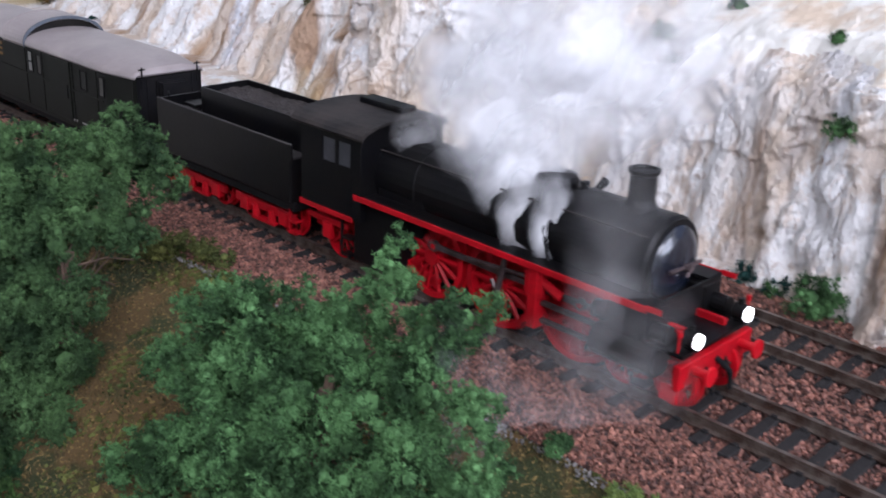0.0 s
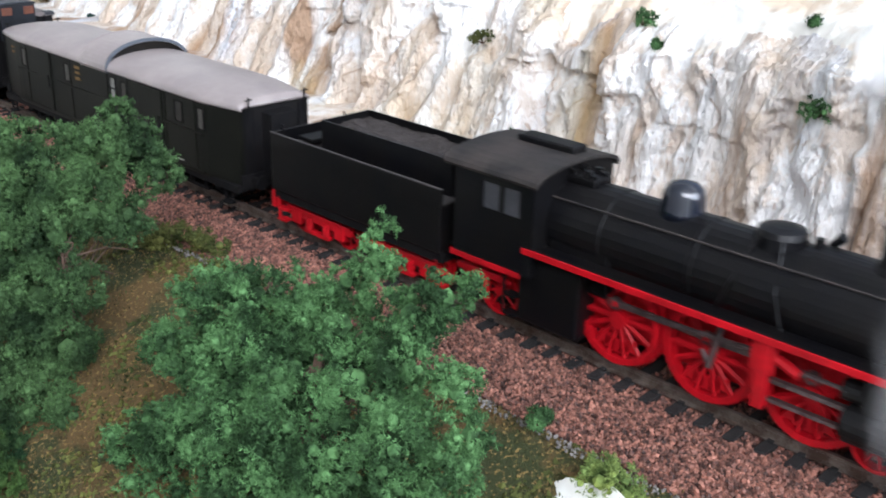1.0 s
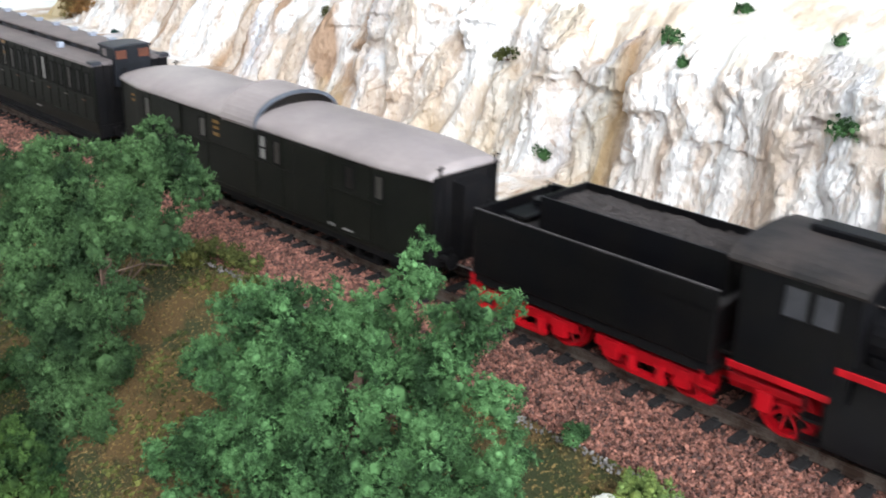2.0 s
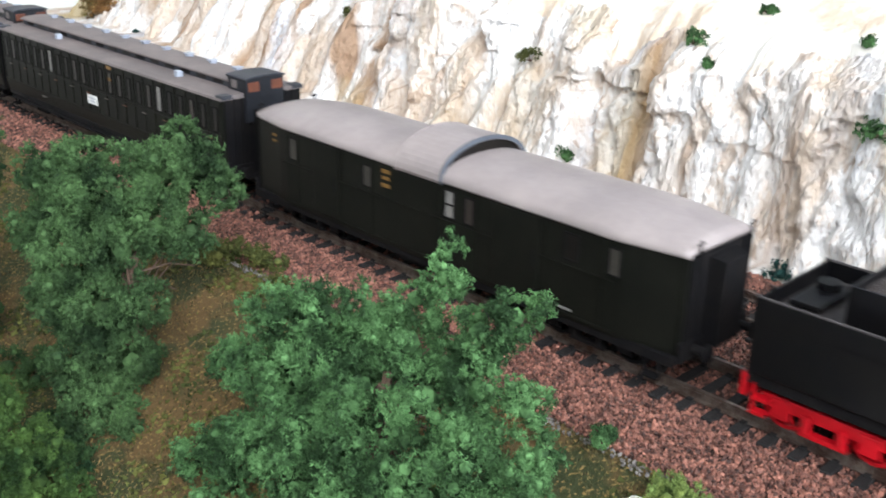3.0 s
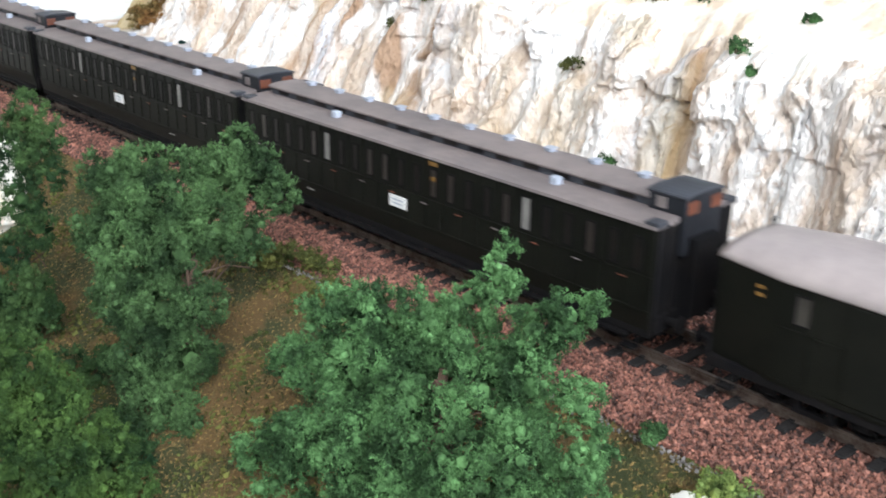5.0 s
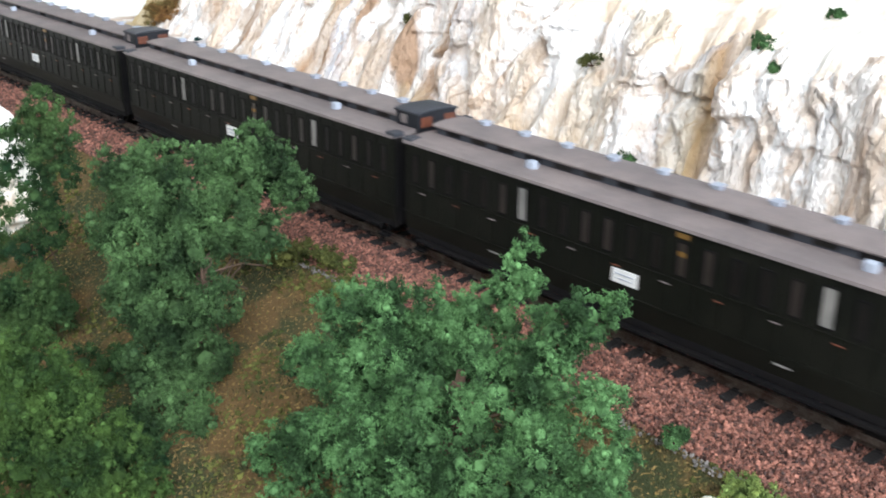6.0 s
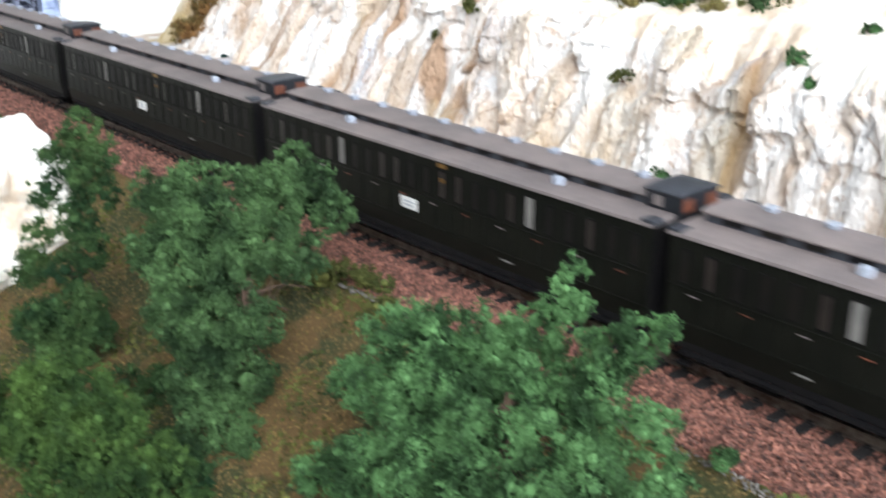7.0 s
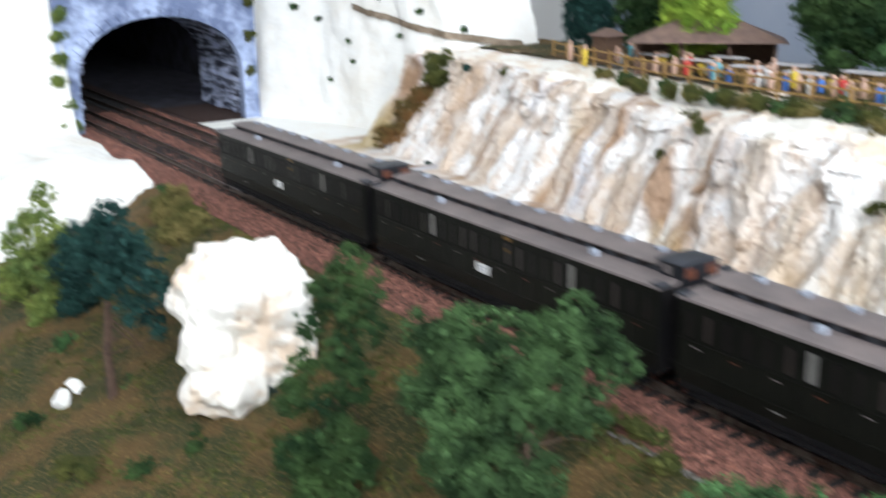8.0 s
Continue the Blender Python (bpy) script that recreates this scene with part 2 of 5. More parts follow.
def thing(name, x=0.0, y=0.0, z=0.0, label="", category="", group="", kind=""):
    ob = new(name)
    ob.empty_display_size = 0.005
    ob.location = (x * MM, y * MM, z * MM)
    return tagged(ob, label, category, group, kind)


def finish(name, bm, mat, smooth):
    bmesh.ops.scale(bm, vec=(MM, MM, MM), verts=bm.verts)
    mesh = bpy.data.meshes.new(name)
    bm.to_mesh(mesh)
    bm.free()
    mesh.materials.append(mat)
    if smooth:
        mesh.polygons.foreach_set("use_smooth", [True] * len(mesh.polygons))
    return mesh


def part(name, bm, mat, parent=None, label="", smooth=False):
    ob = new(name, finish(name, bm, mat, smooth))
    ob.parent = parent
    if label:
        ob["label"] = label
    return ob


def share(ob, parent, x, y, z, rz=0.0):
    """Another piece on the same mesh."""
    o = new(ob.name.split(".")[0], ob.data)
    o.parent = parent
    o.matrix_basis = pose(x * MM, y * MM, z * MM, 0, 0, rz)
    return o


def box(bm, x0, x1, y0, y1, z0, z1, bevel=0.0):
    r = bmesh.ops.create_cube(bm, size=1.0)
    vs = r["verts"]
    for v in vs:
        v.co = Vector(((x0 + x1) / 2 + v.co.x * (x1 - x0), (y0 + y1) / 2 + v.co.y * (y1 - y0), (z0 + z1) / 2 + v.co.z * (z1 - z0)))
    if bevel:
        es = list({e for v in vs for e in v.link_edges})
        bmesh.ops.bevel(bm, geom=es, offset=bevel, segments=2, affect="EDGES", profile=0.5)
    return bm


def rod(bm, a, b, r, n=8, r2=None):
    a, b = Vector(a), Vector(b)
    m = Matrix.Translation((a + b) / 2) @ (b - a).to_track_quat("Z", "Y").to_matrix().to_4x4()
    bmesh.ops.create_cone(bm, cap_ends=True, segments=n, radius1=r, radius2=r if r2 is None else r2, depth=(b - a).length, matrix=m)
    return bm


def lathe(bm, profile, centre, axis="z", n=20):
    """Turn (radius, height) pairs about an axis through centre."""
    rings = []
    for r, h in profile:
        ring = []
        for k in range(n):
            a = 2 * math.pi * k / n
            c, s = r * math.cos(a), r * math.sin(a)
            p = {"z": (c, s, h), "x": (h, c, s), "y": (s, h, c)}[axis]
            ring.append(bm.verts.new(Vector(centre) + Vector(p)))
        rings.append(ring)
    for a, b in zip(rings, rings[1:]):
        for k in range(n):
            bm.faces.new((a[k], a[(k + 1) % n], b[(k + 1) % n], b[k]))
    bm.faces.new(rings[0][::-1]), bm.faces.new(rings[-1])
    bmesh.ops.recalc_face_normals(bm, faces=bm.faces)
    return bm


def prism(bm, outline, x0, x1, steps=1, shape=None):
    """Sweep a closed (y, z) outline along x; shape(x, y, z) may move its points."""
    rings = []
    for i in range(steps + 1):
        x = x0 + (x1 - x0) * i / steps
        rings.append([bm.verts.new(shape(x, y, z) if shape else (x, y, z)) for y, z in outline])
    n = len(outline)
    for a, b in zip(rings, rings[1:]):
        for k in range(n):
            bm.faces.new((a[k], a[(k + 1) % n], b[(k + 1) % n], b[k]))
    bm.faces.new(rings[0][::-1]), bm.faces.new(rings[-1])
    bmesh.ops.recalc_face_normals(bm, faces=bm.faces)
    return bm


def arch(half, z0, z1, n=12, thick=0.0):
    """Points of a roof arch from -half to half, rising from z0 to z1; with thickness a closed shell."""
    top = [(-half * math.cos(math.pi * k / n), z0 + (z1 - z0) * math.sin(math.pi * k / n) ** 0.9) for k in range(n + 1)]
    if not thick:
        return top
    return top + [(y * 0.97, z - thick) for y, z in reversed(top)]


def mesh_from(name, verts, faces, mat, parent=None, smooth=False):
    """verts in millimetres as an array."""
    mesh = bpy.data.meshes.new(name)
    mesh.from_pydata((np.asarray(verts, float) * MM).tolist(), [], [tuple(int(i) for i in f) for f in faces])
    mesh.materials.append(mat)
    if smooth:
        mesh.polygons.foreach_set("use_smooth", [True] * len(mesh.polygons))
    mesh.update()
    ob = new(name, mesh)
    ob.parent = parent
    return ob


def sheet(name, nu, nv, fn, mat, parent=None, smooth=True):
    """A grid surface from fn(u, v) -> (x, y, z) in millimetres."""
    verts = [fn(i / nu, j / nv) for i in range(nu + 1) for j in range(nv + 1)]
    faces = [(i * (nv + 1) + j, (i + 1) * (nv + 1) + j, (i + 1) * (nv + 1) + j + 1, i * (nv + 1) + j + 1) for i in range(nu) for j in range(nv)]
    return mesh_from(name, verts, faces, mat, parent, smooth)


def nz(x, y, z=0.0, octaves=4):
    return noise.fractal((x, y, z), 0.9, 2.1, octaves)


RNG = np.random.default_rng(7)


def random_turns(n):
    q = RNG.normal(size=(n, 4))
    q /= np.linalg.norm(q, axis=1)[:, None]
    w, x, y, z = q.T
    return np.stack([np.stack([1 - 2 * (y * y + z * z), 2 * (x * y - z * w), 2 * (x * z + y * w)], -1), np.stack([2 * (x * y + z * w), 1 - 2 * (x * x + z * z), 2 * (y * z - x * w)], -1), np.stack([2 * (x * z - y * w), 2 * (y * z + x * w), 1 - 2 * (x * x + y * y)], -1)], 1)


def scatter(name, centres, sizes, shape, faces, mat, parent=None):
    """Many small solids joined in one mesh: shape is one piece's points, faces its corners."""
    shape, n = np.asarray(shape, float), len(centres)
    turned = np.einsum("nij,kj->nki", random_turns(n), shape) * sizes[:, None, None]
    verts = (turned + centres[:, None, :]).reshape(-1, 3)
    f = np.asarray(faces)
    allf = (f[None] + (np.arange(n) * len(shape))[:, None, None]).reshape(-1, f.shape[1])
    return mesh_from(name, verts, allf, mat, parent)


STONE = [(-1, -1, -0.7), (1.1, -0.8, -0.8), (0.9, 1, -0.6), (-0.9, 1.1, -0.8), (-0.8, -0.9, 0.7), (0.9, -1, 0.6), (1, 0.8, 0.9), (-1, 0.8, 0.6)]
STONE_FACES = [(0, 3, 2, 1), (4, 5, 6, 7), (0, 1, 5, 4), (1, 2, 6, 5), (2, 3, 7, 6), (3, 0, 4, 7)]
FLAKE = [(-1, -0.6, 0.1), (0.7, -0.9, -0.2), (0.9, 0.7, 0.2), (-0.5, 0.9, -0.1), (0, 0, 0.6)]
FLAKE_FACES = [(0, 1, 4), (1, 2, 4), (2, 3, 4), (3, 0, 4)]
BLADE = [(-0.14, 0, 0), (0.14, 0, 0), (0.02, 0.25, 2.2)]

# ---- the setting ----
NEAR_Y, FAR_Y = 17.5, 61.5     # centre lines of the two tracks


def room():
    """An unseen closed white room round the layout, with a gap where each light stands; the south gap is added for the
    key light.
    """
    x0, x1, y0, y1, z0, z1 = -2600, 2000, -1120, 900, -900, 1750
    floor_bm = bmesh.new()
    box(floor_bm, x0 - 100, x1 + 100, y0 - 100, y1 + 100, z0 - 50, z0)
    tagged(part("floor", floor_bm, ROOM_FLOOR), "grey floor of the layout room", "floor", kind="structure")
    c = bmesh.new()
    box(c, x0 - 100, x1 + 100, y0 - 100, y1 + 100, z1, z1 + 50)
    tagged(part("ceiling", c, WALL), "plain white ceiling of the layout room", "ceiling", kind="structure")
    for name, a in (("wall_north", (x0 - 100, x1 + 100, y1, y1 + 100, z0, z1)), ("wall_west", (x0 - 100, x0, y0, y1, z0, z1))):
        b = bmesh.new()
        box(b, *a)
        tagged(part(name, b, WALL), "plain white room wall", "wall", kind="structure")
    s = bmesh.new()      # south wall; its wide opening is added for the key light
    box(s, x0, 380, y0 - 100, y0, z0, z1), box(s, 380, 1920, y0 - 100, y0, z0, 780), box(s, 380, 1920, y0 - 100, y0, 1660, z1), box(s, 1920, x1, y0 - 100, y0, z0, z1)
    tagged(part("wall_south", s, WALL), "white room wall, opening added for the unseen key light", "wall", kind="structure")
    e = bmesh.new()
    box(e, x1, x1 + 100, y0, -650, z0, z1), box(e, x1, x1 + 100, 850, y1, z0, z1), box(e, x1, x1 + 100, -650, 850, z0, 300), box(e, x1, x1 + 100, -650, 850, 1480, z1)
    tagged(part("wall_east", e, WALL), "white room wall with a window opening", "wall", kind="structure")


def ground_height(x, y):
    """The meadow falls away from the ballast towards the front edge."""
    d = max(0.0, -16.0 - y)
    flat = 0.30 if x > 0 else 0.30 + 0.14 * min(1.0, -x / 150)
    z = -4.4 - flat * d + 2.2 * nz(x / 45, y / 45, 3) * min(1.0, d / 12)
    return z + 0.5 * nz(x / 6, y / 6, 5, 2)


def front_edge(x):
    return -186.0 - 0.10 * (x + 280) if x < -120 else -202.0 - 0.9 * (x + 120)


def ground():
    sheet("ground", 300, 110, lambda u, v: ((x := -1100 + 1700 * u), (y := -12 + v * (max(front_edge(x), -420) + 12)), ground_height(x, y)), GRASS)
    tagged(bpy.data.objects["ground"], "brown-green mossy model meadow sloping from the track", "ground", kind="structure")
    n = 95000
    xs = 110 - 560 * RNG.random(n) ** 1.15
    ys = -13 - 190 * RNG.random(n) ** 1.2
    keep = [y > front_edge(x) + 2 and nz(x / 25, y / 25, 9) > -0.35 for x, y in zip(xs, ys)]
    xs, ys = xs[keep], ys[keep]
    c = np.array([(x, y, ground_height(x, y)) for x, y in zip(xs, ys)])
    shape = np.array(BLADE)
    a = RNG.uniform(0, 6.28, len(c))
    lean = RNG.normal(0, 0.5, (len(c), 2))
    size = RNG.uniform(0.4, 1.1, len(c))
    verts = np.zeros((len(c), 3, 3))
    for k, p in enumerate(shape):
        verts[:, k, 0] = c[:, 0] + size * (p[0] * np.cos(a) * 2 + lean[:, 0] * p[2] * 0.5)
        verts[:, k, 1] = c[:, 1] + size * (p[0] * np.sin(a) * 2 + lean[:, 1] * p[2] * 0.5)
        verts[:, k, 2] = c[:, 2] - 0.2 + size * p[2] * 0.6
    g = mesh_from("grass", verts.reshape(-1, 3), np.arange(3 * len(c)).reshape(-1, 3), TUFT)
    tagged(g, "short brown and olive grass fibres on the meadow", "grass", kind="stuff")
    n = 42000
    xs, ys = 110 - 640 * RNG.random(n) ** 1.1, -17 - 170 * RNG.random(n) ** 1.3
    keep = [y > front_edge(x) + 2 and nz(x / 32, y / 32, 21) + 0.3 * nz(x / 9, y / 9, 4) > 0.12 for x, y in zip(xs, ys)]
    c = np.array([(x, y, ground_height(x, y)) for x, y in zip(xs[keep], ys[keep])])
    tagged(scatter("ground_cover", c, RNG.uniform(0.4, 1.2, len(c)), FLAKE, FLAKE_FACES, LEAF_OLIVE), "patches of olive and green moss crumbs on the meadow", "moss", kind="stuff")
    b = bmesh.new()
    for i in range(40):
        xa, xb = -1100 + i * 42.5, -1100 + (i + 1) * 42.5
        ya, yb = max(front_edge(xa), -420), max(front_edge(xb), -420)
        vs = [b.verts.new(p) for p in ((xa, ya - 1, ground_height(xa, ya) + 1.5), (xb, yb - 1, ground_height(xb, yb) + 1.5), (xb, yb - 1, -260), (xa, ya - 1, -260), (xa, ya - 9, ground_height(xa, ya) + 1.5), (xb, yb - 9, ground_height(xb, yb) + 1.5), (xb, yb - 9, -260), (xa, ya - 9, -260))]
        for f in ((0, 1, 5, 4), (4, 5, 6, 7), (1, 0, 3, 2)):
            b.faces.new([vs[k] for k in f])
    bmesh.ops.remove_doubles(b, verts=b.verts, dist=0.01)
    bmesh.ops.recalc_face_normals(b, faces=b.faces)
    tagged(part("layout_edge", b, BOARD), "white board along the front edge of the layout", "board", kind="structure")
    t = bmesh.new()
    box(t, -1500, 650, -400, 880, -290, -262)
    for x in (-1400, -400, 580):
        for y in (-150, 800):
            box(t, x - 25, x + 25, y - 25, y + 25, -900, -290)
    tagged(part("layout_table", t, BOARD), "plain table that carries the model layout", "table", kind="structure")


def track_bed():
    """Ballast shoulder, crown and the pale strip below the cliff."""
    outline = [(-17.0, -4.6), (-9.0, -2.2), (-1.5, -0.9), (84.0, -0.9), (90.0, -2.0), (96.0, -3.0), (96.0, -9.0), (-17.0, -9.0)]
    b = prism(bmesh.new(), outline, -1500, 600, 60)
    tagged(part("track_bed", b, BED), "red-brown ballast bed under two parallel tracks", "track bed", kind="structure")

    def stones(n, x0, x1, y0, y1, s0, s1):
        xs, ys = RNG.uniform(x0, x1, n), RNG.uniform(y0, y1, n)
        zs = np.interp(ys, [p[0] for p in outline[:6]], [p[1] for p in outline[:6]])
        return np.stack([xs, ys, zs + RNG.uniform(-0.25, 0.65, n)], -1), RNG.uniform(s0, s1, n)

    rows = [stones(27000, -170, 130, -17, 4, 0.25, 0.48), stones(17000, -640, -170, -17, 4, 0.36, 0.68), stones(5000, -900, -640, -17, 4, 0.5, 0.9),
            stones(28000, -120, 130, 4, 84, 0.27, 0.52), stones(14000, -900, -120, 4, 84, 0.5, 0.9), stones(1500, -30, 130, 84, 92, 0.4, 0.9)]
    c, s = np.concatenate([r[0] for r in rows]), np.concatenate([r[1] for r in rows])
    tagged(scatter("ballast", c, s, STONE, STONE_FACES, BALLAST), "loose red-brown ballast stones between the sleepers", "ballast", kind="stuff")
    n = 1100
    xs = RNG.uniform(-160, 110, n)
    ys = -18.0 + 2.2 * np.array([nz(x / 14, 2) for x in xs]) + RNG.normal(0, 1.1, n)
    c = np.stack([xs, ys, np.full(n, -4.9) + RNG.uniform(0, 0.5, n)], -1)
    tagged(scatter("grit", c, RNG.uniform(0.15, 0.38, n), STONE, STONE_FACES, material("grey_grit", (0.20, 0.185, 0.175), 0.9, 0, (0.11, 0.10, 0.09), 300, island=0.4)), "grey grit along the foot of the ballast", "grit", kind="stuff")


def tunnel_ground():
    b = bmesh.new()
    box(b, -905, -790, 96, 175, -9, -2.4)
    tagged(part("tunnel_ground", b, BED), "brown earth beside the track in the tunnel", "ground", kind="structure")
    b = bmesh.new()
    box(b, -790, -600, 94, 215, -9, -2.4)
    tagged(part("hillside_foot", b, PLASTER), "white plaster ground at the foot of the hillside", "ground", kind="structure")


def track(y, label):
    t = thing("railway_track", 0, y, 0, label, "track", "parallel tracks", "structure")
    for side in (-1, 1):
        b = bmesh.new()
        o = [(-1.25, 0.35), (1.25, 0.35), (1.25, 0.6), (0.3, 0.9), (0.3, 2.2), (0.55, 2.4), (0.55, 3.0), (-0.55, 3.0), (-0.55, 2.4), (-0.3, 2.2), (-0.3, 0.9), (-1.25, 0.6)]
        prism(b, [(p[0] + side * 8.6, p[1]) for p in o], -1450, 560)
        part("rail", b, RAIL, t)
    b = bmesh.new()
    box(b, -1.45, 1.45, -15.0, 15.0, -1.2, 0.3, 0.25)
    for sy in (-8.6, 8.6):
        for off in (-1.5, 1.5):
            box(b, -0.7, 0.7, sy + off - 0.45, sy + off + 0.45, 0.3, 0.95)
    first = part("sleeper", b, SLEEPER, t)
    first.location.x = -1390 * MM
    for k in range(1, 250):
        share(first, t, -1390 + 7.2 * k, RNG.normal(0, 0.12), 0, RNG.normal(0, 0.35))
    return t


# the foot of the cliff and the height of its edge along x
CLIFF_X = [-640, -500, -400, -300, -200, -100, -50, 0, 50, 120, 500]
CLIFF_Y = [206, 196, 186, 169, 152, 137, 126, 108, 88, 80, 76]
CLIFF_H = [64, 63, 60, 53, 58, 42, 50, 54, 62, 66, 70]


def cliff_face(u, v):
    x = -610 + 1010 * u
    foot, high = np.interp(x, CLIFF_X, CLIFF_Y), np.interp(x, CLIFF_X, CLIFF_H)
    h = v * high
    sway = 13.0 * nz(x / 50.0, h / 26.0, 8, 3)
    # rounded upright buttresses with narrow clefts between them, split again into slimmer ribs
    wide = abs(nz((x + sway) / 36.0, h / 150.0, 21, 2))
    slim = abs(nz((x + sway) / 13.0, h / 38.0, 4, 3))
    buttress = 10.5 * (1 - min(1.0, 2.4 * wide)) ** 2 + 2.6 * (1 - min(1.0, 2.6 * slim)) ** 2
    d, pts = noise.voronoi((x / 17.0 + 0.3 * nz(x / 9, h / 9, 3), h / 40.0 + 0.25 * nz(x / 12, h / 12, 7), 0.5))
    block = 4.4 * (noise.cell(pts[0] * 37.0) - 0.5) * min(1.0, 2.5 * (d[1] - d[0]))
    crumple = 1.5 * nz(x / 6.0, h / 17.0, 31, 3) + 1.0 * nz(x / 2.6, h / 5.0, 9, 3)
    relief = buttress + block + crumple
    if v <= 0.72:
        f = v / 0.72
        out = 8.0 + 3.0 * max(0.0, 0.2 - f) / 0.2 + float(np.interp(x, [-600, -450, -300, -150, -60], [36, 32, 22, 10, 0])) * (1 - f) ** 1.5
        step = 4.0 * min(1.0, max(0.0, 5 * nz(x / 60, f * 3, 2))) * min(1.0, max(0.0, 4 * (f - 0.5)))
        y = foot - out - 3.0 + 11.0 * f ** 1.6 + step + relief * (0.85 + 0.15 * f)
        z = -3 + (high + 3) * f + 1.2 * nz(x / 9, f * 6, 6)
    else:
        f = (v - 0.72) / 0.28
        y = foot + 4.0 + 49 * f + relief * (1 - f) ** 2
        brink = float(np.interp(x, [-210, -110], [68.6, 77.0]))
        z = high + (brink - high) * f ** 0.75 + 3.0 * nz(x / 30, f * 3, 6) * (1 - 0.6 * f) + 1.0 * nz(x / 9, f * 5, 3, 3) * (1 - f)
    return x, y, z


def on_cliff(x, z):
    """The place on the cliff's surface nearest to a height, at x."""
    u = (x + 610) / 1010
    return min((cliff_face(u, k / 120) for k in range(121)), key=lambda p: abs(p[2] - z) + (p[1] - 100) * 0.02)


def cliff():
    c = sheet("cliff", 900, 170, cliff_face, ROCK)
    c.data.materials.append(CRUMPLED)
    for face in c.data.polygons:      # bare plaster on the slope above the edge
        i, j = divmod(face.index, 170)
        face.material_index = int(j / 170 > 0.77 + 0.10 * nz(i / 22.0, j / 30.0, 5, 3))
    tagged(c, "white plaster rock cliff with brown and ochre streaks beside the track", "cliff", kind="structure")
    f = sheet("cliff_foot", 160, 16, lambda u, v: ((x := -640 + 1140 * u), (y0 := float(np.interp(x, [-640, -520], [140, 88]))) + v * (float(np.interp(x, CLIFF_X, CLIFF_Y)) + 12 - y0), -2.6 + 1.6 * v + 1.6 * abs(nz(x / 14, v * 4, 3))), ROCK)
    tagged(f, "pale rocky strip between the far track and the cliff", "rock", kind="structure")
    m = sheet("meadow", 120, 40, lambda u, v: ((x := -600 + 1000 * u), (y := float(np.interp(x, CLIFF_X, CLIFF_Y)) + 45 + v * (285 - np.interp(x, CLIFF_X, CLIFF_Y))), 69.5 + 1.5 * nz(x / 30, y / 30, 2)), GRASS)
    tagged(m, "flat mossy meadow on top of the cliff", "meadow", kind="structure")
    b = bmesh.new()
    box(b, -700, 640, 470, 478, -200, 560)
    tagged(part("backdrop", b, BACKDROP), "plain pale blue-grey backdrop board behind the layout", "backdrop", kind="structure")


def hill_face(u, v):
    px = np.interp(u, [0, 0.25, 0.55, 0.8, 1], [-800, -720, -640, -570, -545])
    py = np.interp(u, [0, 0.25, 0.55, 0.8, 1], [152, 186, 206, 226, 300])
    z = -4 + 330 * v
    lean = 120 * v
    bumpy = 4 * nz(u * 6, v * 5, 1) + 1.0 * nz(u * 30, v * 30, 2)
    return px - 0.75 * lean + bumpy * 0.7 - 30 * max(0, v - 0.25), py + 0.35 * lean * (1 - u) + bumpy, z


PATH_BROWN = material("brown_footpath", (0.34, 0.27, 0.20), 0.9, 0, (0.16, 0.12, 0.08), 90, 0.5, 700)


def hills():
    """White plaster slopes either side of the tunnel."""
    h = sheet("hillside", 120, 90, hill_face, PLASTER)
    tagged(h, "bare white plaster hillside next to the tunnel", "hillside", kind="structure")

    def path(u, v):
        x, y, z = hill_face(0.42 + 0.55 * u, 0.30 - 0.085 * u + 0.016 * v)
        return x + 1.6 + 0.8 * nz(u * 30, v * 3, 1), y - 1.2, z + 0.8 * nz(u * 24, v * 2, 6)
    p = sheet("hill_path", 90, 4, path, PATH_BROWN)
    tagged(p, "narrow brown footpath across the white hillside", "path", kind="structure")

    def left(u, v):
        y = -16 - 330 * v
        x = -548 - 36 * math.sin(3 * v) - 560 * u - 60 * v + 10 * nz(v * 12, 3, 3)
        rise = min(0.11, max(0.0, u - 0.405 + 0.25 * max(0.0, min(0.35, v - 0.08))))
        z = ground_height(x, y) - 3 + (16 + 26 * min(1, v * 5)) * min(1.0, u / 0.10) ** 0.6 - 8 * (1 - min(1, v * 8)) + 2300 * rise + 6 * nz(x / 50, y / 50, 4) + 1.5 * nz(x / 14, y / 14, 5)
        return x, y, z
    h = sheet("hillside", 110, 70, left, PLASTER)
    tagged(h, "smooth white plaster slope in front of the tunnel", "hillside", kind="structure")


